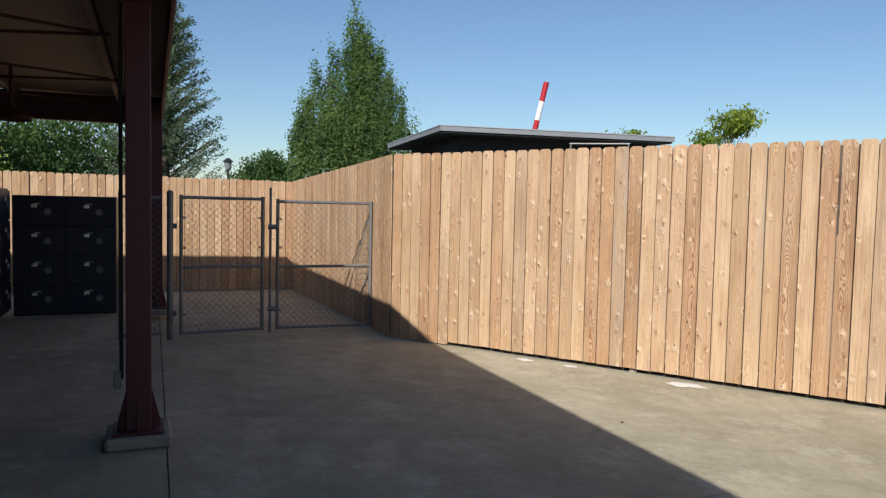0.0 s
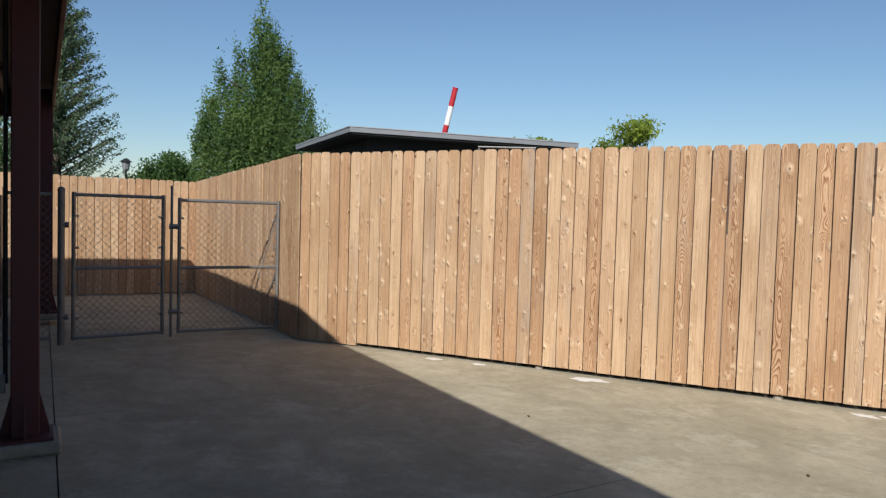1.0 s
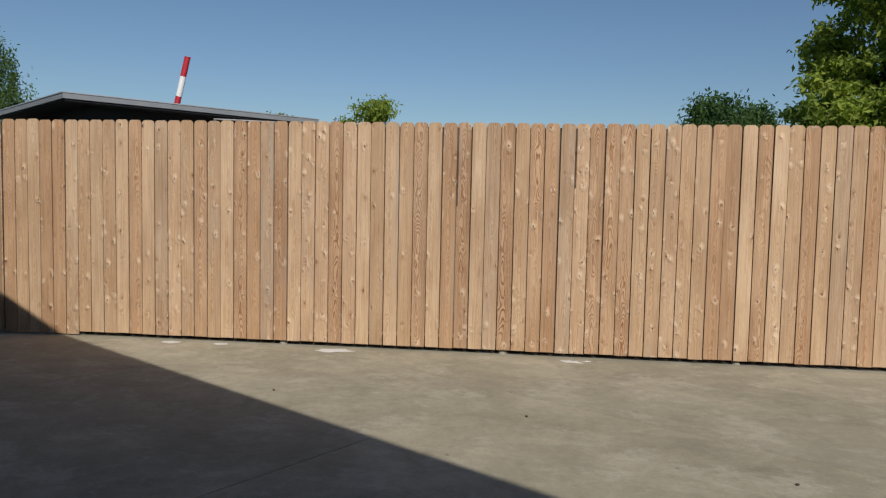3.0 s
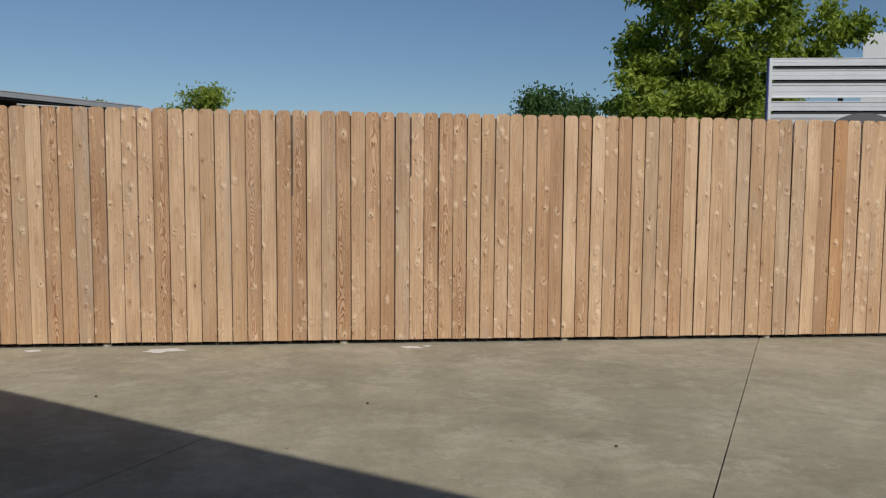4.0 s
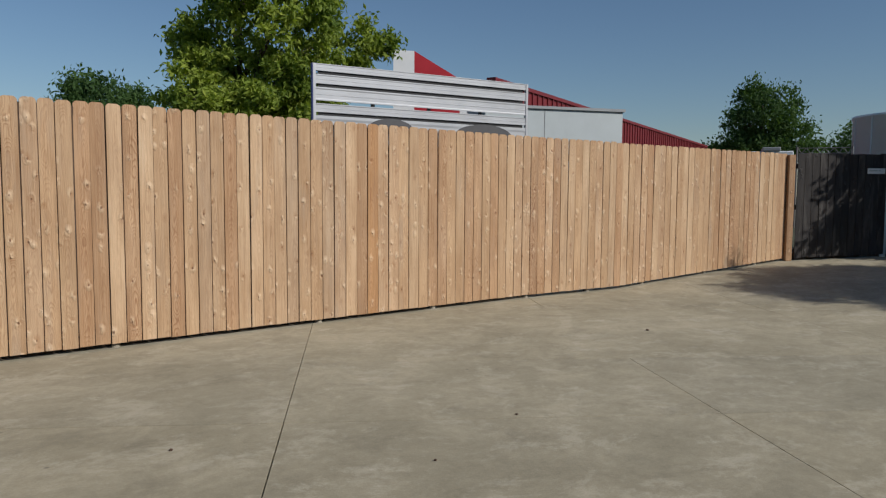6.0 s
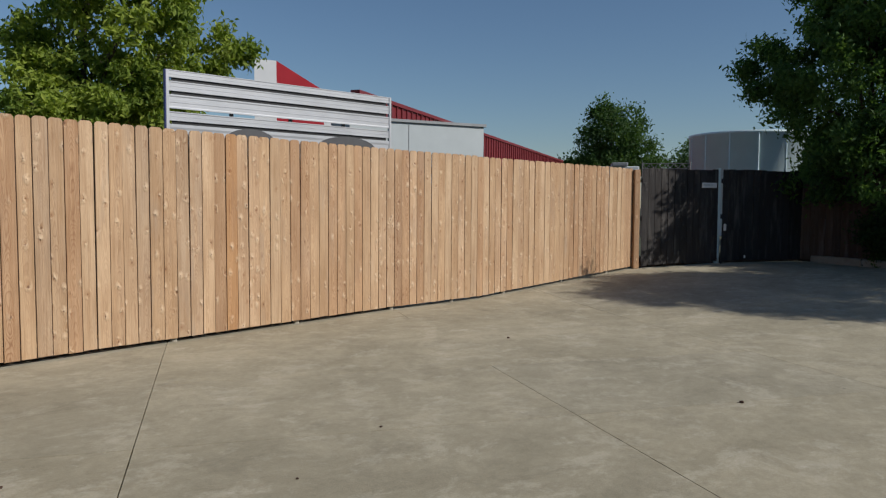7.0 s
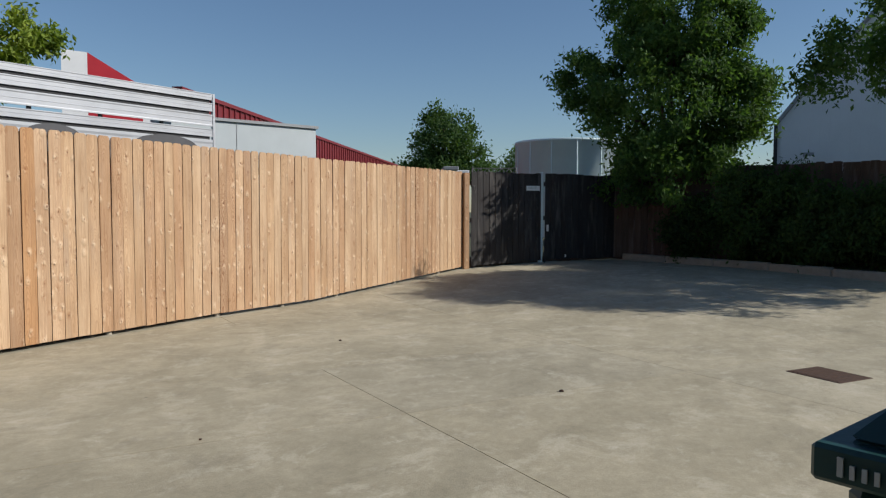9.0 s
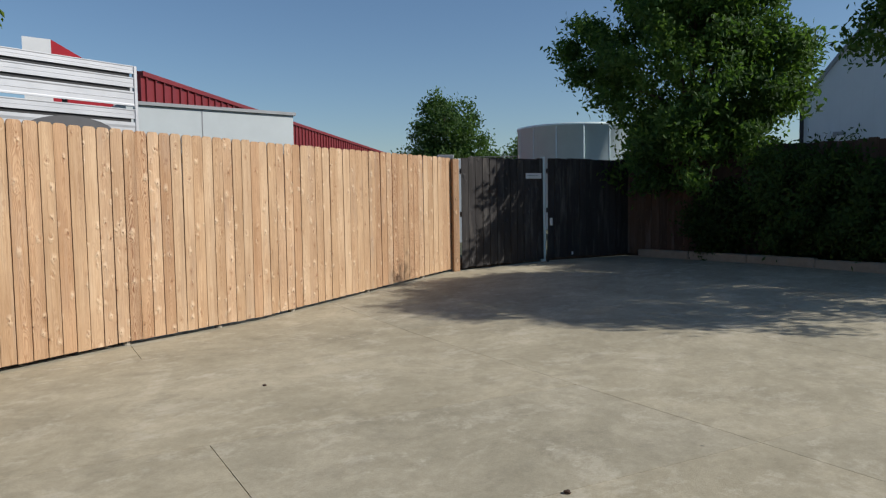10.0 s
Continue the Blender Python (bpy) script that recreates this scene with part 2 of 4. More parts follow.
LETTER = plain("pale_print", (0.45, 0.50, 0.48), 0.6)
RUST = plain("rusty_iron", (0.075, 0.042, 0.028), 0.85, 0.2, 0.35, 14, 0.4)
BARK = plain("bark", (0.075, 0.055, 0.04), 0.9, 0, 0.4, 9, 0.6)
LAMP_BLACK = plain("black_lamp_metal", (0.02, 0.02, 0.022), 0.5)


def leaves(name, dark, mid, light, glow=0.35):
    m = bpy.data.materials.new(name)
    m.use_nodes = True
    nt = m.node_tree
    b = nt.nodes["Principled BSDF"]
    b.inputs["Roughness"].default_value = 0.68
    b.inputs["Specular IOR Level"].default_value = 0.3
    geo = nt.nodes.new("ShaderNodeNewGeometry")
    col = ramp(nt, geo.outputs["Random Per Island"], (0.0, dark), (0.5, mid), (1.0, light))
    col = mix(nt, 0.5, col, ramp(nt, noise_of(nt, geo.outputs["Position"], 0.8, 3.0), (0.35, dark), (0.65, light)))
    nt.links.new(col, b.inputs["Base Color"])
    tr = nt.nodes.new("ShaderNodeBsdfTranslucent")
    nt.links.new(mix(nt, 1.0, col, (1.3, 1.35, 0.6), "MULTIPLY"), tr.inputs["Color"])
    ms = nt.nodes.new("ShaderNodeMixShader")
    ms.inputs[0].default_value = glow
    nt.links.new(b.outputs[0], ms.inputs[1])
    nt.links.new(tr.outputs[0], ms.inputs[2])
    nt.links.new(ms.outputs[0], nt.nodes["Material Output"].inputs["Surface"])
    return m


ARCH_SHADOW = plain("dark_grey_arch_shadow", (0.07, 0.07, 0.075), 0.6)
LEAF_DARK = leaves("maple_leaves", (0.030, 0.068, 0.022), (0.066, 0.142, 0.036), (0.135, 0.235, 0.06), 0.45)
LEAF_LIGHT = leaves("yellow_green_leaves", (0.07, 0.125, 0.02), (0.20, 0.29, 0.04), (0.38, 0.44, 0.075), 0.42)
LEAF_MID = leaves("pear_leaves", (0.028, 0.066, 0.02), (0.055, 0.118, 0.03), (0.095, 0.165, 0.045), 0.38)
LEAF_PEAR = leaves("columnar_leaves", (0.04, 0.09, 0.028), (0.088, 0.168, 0.044), (0.17, 0.255, 0.08), 0.38)
NEEDLES = leaves("spruce_needles", (0.045, 0.08, 0.045), (0.085, 0.14, 0.075), (0.16, 0.22, 0.13), 0.25)
SHRUB = leaves("shrub_leaves", (0.015, 0.036, 0.010), (0.032, 0.072, 0.016), (0.065, 0.12, 0.024), 0.3)


# ---- helpers for building ----
def mesh_from(name, bm, mat):
    me = bpy.data.meshes.new(name)
    bm.normal_update()
    bm.to_mesh(me)
    bm.free()
    me.materials.append(mat)
    return me


def part(name, bm, mat, parent=None, label=""):
    ob = new(name, bm if isinstance(bm, bpy.types.Mesh) else mesh_from(name, bm, mat))
    if parent:
        ob.parent = parent
    return tagged(ob, label)


def thing(name, at, label, category, group="", turn=0.0, kind=""):
    ob = new(name)
    ob.matrix_world = pose(*at, 0, 0, turn)
    ob.empty_display_size = 0.2
    return tagged(ob, label, category, group, kind)


def box(bm, size, at=(0, 0, 0), turn=None, bevel=0.0):
    r = bmesh.ops.create_cube(bm, size=1.0)
    vs = r["verts"]
    bmesh.ops.scale(bm, vec=size, verts=vs)
    if bevel:
        es = {e for v in vs for e in v.link_edges}
        got = bmesh.ops.bevel(bm, geom=list(es), offset=bevel, segments=1, affect="EDGES")
        vs = list({v for f in got["faces"] for v in f.verts} | {v for v in vs if v.is_valid})
    m = Matrix.Translation(at)
    if turn is not None:
        m = m @ turn
    bmesh.ops.transform(bm, matrix=m, verts=vs)
    return vs


def boxed(size, at=(0, 0, 0), turn=None, bevel=0.0):
    bm = bmesh.new()
    box(bm, size, at, turn, bevel)
    return bm


def rod(bm, a, b, r, r2=None, n=10):
    a, b = Vector(a), Vector(b)
    d = b - a
    q = d.to_track_quat("Z", "Y").to_matrix().to_4x4()
    got = bmesh.ops.create_cone(bm, cap_ends=True, segments=n, radius1=r, radius2=r if r2 is None else r2, depth=d.length)
    bmesh.ops.transform(bm, matrix=Matrix.Translation((a + b) / 2) @ q, verts=got["verts"])
    return got["verts"]


def rodded(a, b, r, r2=None, n=10):
    bm = bmesh.new()
    rod(bm, a, b, r, r2, n)
    return bm


def prism(bm, outline, lo, hi):
    """A closed outline in x and z, drawn out along y from lo to hi."""
    front = [bm.verts.new((x, lo, z)) for x, z in outline]
    back = [bm.verts.new((x, hi, z)) for x, z in outline]
    bm.faces.new(front)
    bm.faces.new(back[::-1])
    n = len(outline)
    for k in range(n):
        bm.faces.new((front[k], back[k], back[(k + 1) % n], front[(k + 1) % n]))
    bmesh.ops.recalc_face_normals(bm, faces=bm.faces)


# ---- the plan ----
U = Vector((-0.83, 0.558, 0)).normalized()      # along the canopy's edge, away from the yard
N = Vector((0.558, 0.83, 0)).normalized()       # across it, towards the long fence
ALONG = Vector((0.528, 0.849, 0))              # the slabs' second direction
TURN_U = math.degrees(math.atan2(U.y, U.x))
JOINT = Vector((-4.31, 2.88, 0))                # a point of the joint under the canopy's edge


def gz(x, y):
    """Height of the paving: it climbs towards the dark gate and falls away behind the wire gate."""
    up = max(0.0, x - 8.6)
    u = x * U.x + y * U.y
    down = max(0.0, u - 8.0)
    return min(0.30, 0.048 * up) - min(0.16, 0.022 * down)


def on(u, n):
    p = U * u + N * 4.3 + ALONG * (n - 4.3)
    return p.x, p.y


# ---- ground and paving ----
bm = bmesh.new()
STEPS = [-900, -300, -120, -60, -40, -30, -24, -20, -16, -13, -10, -7, -4, -1, 2, 5, 8, 9, 10, 11, 12, 13, 14, 15, 16, 18, 21, 25, 30, 40, 60, 120, 300, 900]
grid = [[bm.verts.new((x, y, gz(x, y) - 0.09)) for y in STEPS] for x in STEPS]
for a in range(len(STEPS) - 1):
    for b in range(len(STEPS) - 1):
        bm.faces.new((grid[a][b], grid[a + 1][b], grid[a + 1][b + 1], grid[a][b + 1]))
ground = part("ground", bm, SOIL)
tagged(ground, "dark soil and grass around the paved yard", "ground", kind="structure")

pavement = thing("pavement", (0, 0, 0), "broomed beige concrete slabs with narrow sawn joints", "pavement", kind="structure")
US = [-22, -17.4, -12.8, -10.1, -7.4, -4.8, -2.12, 0.666, 3.38, 6.1, 8.8, 11.5, 14.2, 17.5]
NS = [-16, -11.6, -7.2, -4.5, -0.015, 4.32, 8.7, 12.5]


def slab(u0, u1, n0, n1, g=0.004):
    bm = bmesh.new()
    k = 8
    top = []
    for a in range(k + 1):
        row = []
        for b in range(k + 1):
            u = u0 + g + (u1 - u0 - 2 * g) * a / k
            n = n0 + g + (n1 - n0 - 2 * g) * b / k
            x, y = on(u, n)
            row.append(bm.verts.new((x, y, gz(x, y))))
        top.append(row)
    for a in range(k):
        for b in range(k):
            bm.faces.new((top[a][b], top[a][b + 1], top[a + 1][b + 1], top[a + 1][b]))
    edge = [e for e in bm.edges if e.is_boundary]
    got = bmesh.ops.extrude_edge_only(bm, edges=edge)
    bmesh.ops.translate(bm, vec=(0, 0, -0.08), verts=[v for v in got["geom"] if isinstance(v, bmesh.types.BMVert)])
    bmesh.ops.recalc_face_normals(bm, faces=bm.faces)
    part("slab", bm, CONCRETE, pavement)


for a in range(len(US) - 1):
    for b in range(len(NS) - 1):
        x, y = on((US[a] + US[a + 1]) / 2, (NS[b] + NS[b + 1]) / 2)
        if x < 17.5 and y < 13 and y > -12:
            if NS[b] == 4.32 and US[a] == -4.8:
                slab(-4.8, -2.12, 4.32, 5.9, 0.0025)
                slab(-2.12, 0.666, 4.32, 5.9, 0.0025)
                slab(-4.8, 0.666, 5.9, 8.7, 0.0015)
            elif NS[b] == 4.32 and US[a] == -2.12:
                pass
            else:
                slab(US[a], US[a + 1], NS[b], NS[b + 1], 0.004 if US[a] in (-2.12, 0.666, 3.38) or NS[b] < 4.3 and NS[b] > -5 and US[a] > 0 else 0.002)


# ---- board fences ----
BOARD = 0.136


def board_mesh(height, step, thick=0.017, ear=0.026, mat=None):
    """A board with clipped top corners and a thin lip at its back, coloured dark as shade, that closes the gap to the
    next one.
    """
    bm = bmesh.new()
    w = step / 2 - 0.0044
    prism(bm, [(-w, 0), (w, 0), (w, height - ear), (w - 0.4 * ear, height - 0.35 * ear), (w - ear, height), (-w + ear, height), (-w + 0.4 * ear, height - 0.35 * ear), (-w, height - ear)], -thick, -0.0045)
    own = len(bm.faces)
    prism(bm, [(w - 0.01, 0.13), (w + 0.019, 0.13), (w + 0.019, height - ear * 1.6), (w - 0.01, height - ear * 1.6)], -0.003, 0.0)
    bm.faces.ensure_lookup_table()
    # the lip's dark wood puts the gap's shade into its colour
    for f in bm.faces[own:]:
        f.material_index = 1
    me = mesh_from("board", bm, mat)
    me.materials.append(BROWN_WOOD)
    return me


def board_fence(name, a, b, top_a, top_b, mat, label, gap=0.045, ragged=0.003, spacing=BOARD, posts=(), ear=0.026, lean=0.0, edges=None, sorts="", low=0.0):
    """Upright boards from a to b on rails and posts. edges: where each board begins and the last ends, along the fence;
    sorts: a letter of CEDARS for each board; low: over this length from a the boards reach down to the paving."""
    a, b = Vector(a), Vector(b)
    d = b - a
    if edges is None:
        count = max(1, round(d.length / spacing))
        edges = [d.length * k / count for k in range(count + 1)]
    turn = math.degrees(math.atan2(d.y, d.x))
    fence = thing(name, (a.x, a.y, 0), label, "fence", turn=turn)
    made = {}
    rnd = random.Random(len(name) * 7 + int(a.x * 10))
    for k, (s0, s1) in enumerate(zip(edges, edges[1:])):
        s = (s0 + s1) / 2
        p = a + d * (s / d.length)
        base = gz(p.x, p.y) + (0.012 if s < low else gap)
        height = round((top_a + (top_b - top_a) * s / d.length - base) / 0.01) * 0.01
        wood = CEDARS[sorts[k] if k < len(sorts) else rnd.choice("pphhhkcb")] if mat is WOOD else mat
        sort = (height, round(s1 - s0, 3), wood.name)
        me = made.get(sort)
        if me is None:
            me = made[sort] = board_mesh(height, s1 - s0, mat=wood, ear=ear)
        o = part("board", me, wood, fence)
        o.matrix_basis = pose(s + rnd.uniform(-0.0015, 0.0015), -0.002 * (k % 2) - rnd.random() * 0.004, base + rnd.uniform(-ragged, ragged), rnd.uniform(-0.25, 0.25), rnd.uniform(-0.12, 0.12) + rnd.uniform(-lean, lean), rnd.uniform(-1.2, 1.2))
    za, zb = gz(a.x, a.y), gz(b.x, b.y)
    e = Vector((d.length, 0, zb - za))
    part("kick_board", boxed((e.length, 0.02, 0.12), (d.length / 2, 0.125, (za + zb) / 2 + 0.062), Matrix.Rotation(-math.atan2(e.z, e.x), 4, "Y")), BROWN_WOOD, fence, "dark board along the ground")
    for f in (0.09, 0.5, 0.88):
        lo = Vector((0, 0.024, za + (top_a - za) * f))
        hi = Vector((d.length, 0.024, zb + (top_b - zb) * f))
        e = hi - lo
        bm = bmesh.new()
        box(bm, (e.length, 0.038, 0.089), (lo + hi) / 2, Matrix.Rotation(-math.atan2(e.z, e.x), 4, "Y"), 0.004)
        part("rail", bm, mat, fence)
    for s in posts:
        p = a + d * (s / d.length)
        z0 = gz(p.x, p.y) - 0.03
        part("post", rodded((s, 0.075, z0), (s, 0.075, (top_a + top_b) / 2 - 0.12), 0.03), GALV, fence, "round galvanised post")
        if mat is WOOD:
            part("footing", rodded((s, 0.045, z0 + 0.02), (s, 0.045, z0 + 0.065), 0.042, 0.03, 12), KERB, fence, "pale crumbly concrete footing")
    return fence


LABEL = "new honey-coloured cedar board fence"


def ruled(start, *runs):
    """Board edges from a start: runs of (number of boards, where the last of them ends)."""
    out = [start]
    for count, end in runs:
        first = out[-1]
        out += [first + (end - first) * k / count for k in range(1, count + 1)]
    return out


X0, XB, XE = -5.56, 6.742, 13.03
FAR = (-11.0, 10.45, 0)
ALONG_YARD = "bhpbbphphpcpgkhc" "hpcbgbpkkckphphcpbcpgchcbgkcc" "chhkhhbbpcphbhghbpphpghhggpbrkkhphbchhcchbhpk"
board_fence("wooden_fence", (X0, 6.80, 0), (XB, 6.80, 0), 2.165, 2.16, WOOD, LABEL + " along the yard", posts=(0.62, 2.93, 5.08, 7.21, 9.28, 10.85),
            edges=ruled(0.0, (45, 0.544 - X0), (22, 3.454 - X0), (23, XB - X0)), sorts=ALONG_YARD, low=0.84)
board_fence("wooden_fence", (XB + 0.01, 6.80, 0), (XE, 6.30, 0), 2.16, 2.16, WOOD, LABEL + " up to the gate", posts=(0.13, 1.3, 2.48, 4.03, 5.47),
            edges=ruled(0.0, (16, 2.208), (29, 6.297)), sorts="kcckbpphphkhpbphkk")
board_fence("wooden_fence", FAR, (X0 - 0.02, 6.815, 0), 2.02, 2.165, WOOD, LABEL + " beside the wire gate", gap=0.014, posts=(0.3, 2.4, 4.5, 6.2))
FAR_L = Vector(FAR) - N * 11.5
board_fence("wooden_fence", FAR_L, (-11.01, 10.44, 0), 2.08, 2.02, WOOD, LABEL + " behind the lockers", gap=0.02, posts=(1, 3.4, 5.8, 8.2, 10.6))


# ---- canopy over the walk ----
def spot(u, n, z=0.0):
    """A place by its distance along the canopy's edge and across it from the joint line."""
    n0 = JOINT.dot(N)
    p = U * u + N * (n + n0)
    return Vector((p.x, p.y, z))


U_NEAR, U_FAR = -3.0, 11.9
canopy = thing("canopy", tuple(spot(0, 0)), "maroon steel canopy with brown metal deck roof", "canopy", turn=TURN_U)
# inside the canopy x runs along U and y runs away from the yard


def canopy_column(u, y):
    col = part("column", boxed((0.15, 0.15, 2.9), (u, y, 1.52), bevel=0.006), MAROON, canopy)
    for k in range(4):
        c, si = round(math.cos(k * math.pi / 2)), round(math.sin(k * math.pi / 2))
        bm = bmesh.new()
        prism(bm, [(0.075, 0), (0.132, 0), (0.124, 0.05), (0.075, 0.25)], -0.006, 0.006)
        bmesh.ops.transform(bm, matrix=pose(u, y, 0.10) @ Matrix.Rotation(k * math.pi / 2, 4, "Z"), verts=bm.verts)
        part("gusset", bm, MAROON, col)
    part("base_plate", boxed((0.30, 0.30, 0.02), (u, y, 0.09), bevel=0.003), MAROON, col)
    bm = boxed((0.39, 0.39, 0.08), (u, y, 0.04), bevel=0.018)
    part("concrete_pad", bm, KERB, col, "chipped pale concrete pad")
    return col


U_COL = spot(0, 0).dot(U)
near_u = (Vector((-4.50, 2.73, 0)) - spot(0, 0)).dot(U)
col = canopy_column(near_u, 0.16)
for du in (5.75,):
    canopy_column(near_u + du, 0.03)
canopy_column(near_u, 6.4)
canopy_column(near_u + 5.75, 6.4)
# a cable and a small box on the near column
part("conduit", rodded((near_u - 0.02, 0.262, 0.42), (near_u - 0.02, 0.262, 2.85), 0.012), DARK_GAP, col)
part("outlet_box", boxed((0.06, 0.045, 0.11), (near_u - 0.02, 0.285, 0.42), bevel=0.006), GALV, col, "small grey outlet box")
# edge beam, fascia, end beam
L = U_FAR - U_NEAR
M = (U_FAR + U_NEAR) / 2
part("edge_beam", boxed((L, 0.15, 0.20), (M, 0.19, 2.86), bevel=0.006), MAROON, canopy)
part("fascia", boxed((L, 0.03, 0.30), (M, -0.045, 2.90), bevel=0.004), MAROON, canopy)
RISE = 0.015
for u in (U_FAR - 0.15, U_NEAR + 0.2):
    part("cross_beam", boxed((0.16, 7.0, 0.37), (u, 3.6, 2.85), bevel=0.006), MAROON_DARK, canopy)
bm = bmesh.new()
rise = math.atan(RISE)
box(bm, (L + 0.1, 7.3 / math.cos(rise), 0.05), (M, 3.6, 3.07 + 3.6 * RISE), Matrix.Rotation(rise, 4, "X"), 0.004)
part("roof_deck", bm, CANOPY_DECK, canopy)
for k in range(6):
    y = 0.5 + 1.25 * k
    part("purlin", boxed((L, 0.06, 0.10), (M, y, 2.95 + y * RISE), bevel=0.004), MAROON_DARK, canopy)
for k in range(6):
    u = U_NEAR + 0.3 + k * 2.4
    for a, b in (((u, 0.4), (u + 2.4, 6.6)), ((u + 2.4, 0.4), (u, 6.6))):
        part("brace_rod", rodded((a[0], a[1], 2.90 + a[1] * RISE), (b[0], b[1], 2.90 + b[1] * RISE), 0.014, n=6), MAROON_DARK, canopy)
# unseen walls at the canopy's near end and far side, added to block light
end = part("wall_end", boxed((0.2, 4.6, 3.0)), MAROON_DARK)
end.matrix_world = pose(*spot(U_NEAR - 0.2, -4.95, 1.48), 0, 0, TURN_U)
tagged(end, "unseen dark wall added to keep light from the canopy's near end", "wall", kind="structure")
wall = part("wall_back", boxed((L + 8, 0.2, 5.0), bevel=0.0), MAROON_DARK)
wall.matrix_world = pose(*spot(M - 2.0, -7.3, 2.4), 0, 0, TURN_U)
tagged(wall, "unseen dark wall added behind the canopy to keep light out", "wall", kind="structure")

# hanging lamp under the far beam
lp = spot(9.88, -1.58, 2.47)
lamp = thing("pendant_lamp", tuple(lp), "dark bell-shaped pendant lamp under the canopy", "lamp")
bm = bmesh.new()
rings = [(0.04, 0.20), (0.055, 0.12), (0.13, 0.09), (0.20, 0.03), (0.215, -0.02), (0.205, -0.02), (0.19, 0.03), (0.12, 0.07)]
loops = [[bm.verts.new((r * math.cos(a * math.pi / 10), r * math.sin(a * math.pi / 10), z)) for a in range(20)] for r, z in rings]
for p, q in zip(loops, loops[1:]):
    for a in range(20):
        bm.faces.new((p[a], p[(a + 1) % 20], q[(a + 1) % 20], q[a]))
part("shade", bm, MAROON_DARK, lamp)
part("stem", rodded((0, 0, 0.18), (0, 0, 0.62), 0.02), MAROON_DARK, lamp)
part("arm", rodded((0, 0, 0.30), (-0.35, -0.45, 0.62), 0.012), GALV, lamp, "thin pale steel arm")


# ---- lockers under the canopy ----
def locker_bank(at, turn, columns, label):
    bank = thing("locker_bank", at, label, "lockers", "lockers under the canopy", turn)
    w, h, deep, rows = 0.655, 0.412, 0.5, 4
    part("body", boxed((columns * w, deep, rows * h + 0.04), (columns * w / 2, deep / 2 + 0.02, (rows * h + 0.04) / 2), bevel=0.006), NAVY, bank)
    for c in range(columns):
        for r in range(rows):
            door = part("locker_door", boxed((w - 0.012, 0.02, h - 0.012), (w * (c + 0.5), 0.008, h * (r + 0.5) + 0.02), bevel=0.004), NAVY, bank)
            z = h * (r + 0.5) + 0.08
            part("lock", boxed((0.075, 0.022, 0.05), (w * (c + 0.41), -0.012, z + 0.02), bevel=0.008), CHROME, door, "worn chrome coin lock")
            part("handle", rodded((w * (c + 0.66), 0.0, z - 0.06), (w * (c + 0.66), -0.028, z - 0.06), 0.05, 0.043, 16), GALV, door, "round dull metal handle")
            part("number_plate", boxed((0.08, 0.004, 0.012), (w * (c + 0.47), -0.004, z + 0.055)), LETTER, door)
    return bank


n_turn = math.degrees(math.atan2(N.y, N.x))
p = spot(11.75, -1.88)
locker_bank((p.x, p.y, gz(p.x, p.y)), n_turn, 2, "dark navy coin lockers with chrome locks under the canopy")
p = spot(7.15, -1.90)
locker_bank((p.x, p.y, gz(p.x, p.y)), TURN_U, 7, "row of dark navy coin lockers beside the wall")


# ---- wire gate ----
def wire_mesh(length, lo, hi, pitch=0.08):
    bm = bmesh.new()
    h = hi - lo
    k = -h
    while k < length:
        for way in (1, -1):
            x0, x1 = k, k + h
            z0, z1 = (lo, hi) if way == 1 else (hi, lo)
            a, b = max(0.0, x0), min(length, x1)
            if b - a > 0.01:
                za = z0 + (z1 - z0) * (a - x0) / h
                zb = z0 + (z1 - z0) * (b - x0) / h
                rod(bm, (a, 0.002 * way, za), (b, 0.002 * way, zb), 0.0021, n=4)
        k += pitch
    return bm


def wire_leaf(a, b, top, label, brace):
    a, b = Vector((*a, 0)), Vector((*b, 0))
    d = b - a
    z = gz(a.x, a.y)
    leaf = thing("wire_gate", (a.x, a.y, z), label, "gate", "chain-link gate leaves", math.degrees(math.atan2(d.y, d.x)))
    n = d.length
    lo = 0.06
    for x in (0, n):
        part("stile", rodded((x, 0, lo - 0.02), (x, 0, top + 0.03), 0.021), GALV, leaf)
    for h in (lo, (lo + top) / 2 - 0.02, top):
        part("bar", rodded((0, 0, h), (n, 0, h), 0.018), GALV, leaf)
    part("wire_netting", wire_mesh(n, lo, top + 0.03), GALV, leaf, "galvanised diamond wire netting")
    for h in (0.28, 0.62, 1.05, 1.40):
        for x in (0, n):
            part("tension_clip", rodded((x, 0, h), (x + (0.05 if x == 0 else -0.05), 0, h), 0.012, n=6), GALV, leaf)
    if brace:
        part("brace_rod", rodded((n, 0, top - 0.1), (n - 0.28, 0, lo + 0.45), 0.006, n=6), GALV, leaf)
        part("brace_rod", rodded((n, 0, top / 2), (n - 0.12, 0, lo + 0.4), 0.006, n=6), GALV, leaf)
    return leaf


def wire_post(at, top, r, label):
    x, y = at
    post = thing("gate_post", (x, y, gz(x, y)), label, "post", "wire gate posts")
    part("tube", rodded((0, 0, -0.03), (0, 0, top), r, n=14), GALV, post)
    bm = bmesh.new()
    bmesh.ops.create_uvsphere(bm, u_segments=12, v_segments=6, radius=r * 1.1)
    bmesh.ops.transform(bm, matrix=Matrix.Translation((0, 0, top)), verts=bm.verts)
    part("cap", bm, GALV, post)
    for h in (0.3, 1.3):
        part("hinge", rodded((-0.02, -0.02, h), (0.05, 0.05, h), 0.03, n=8), GALV, post)


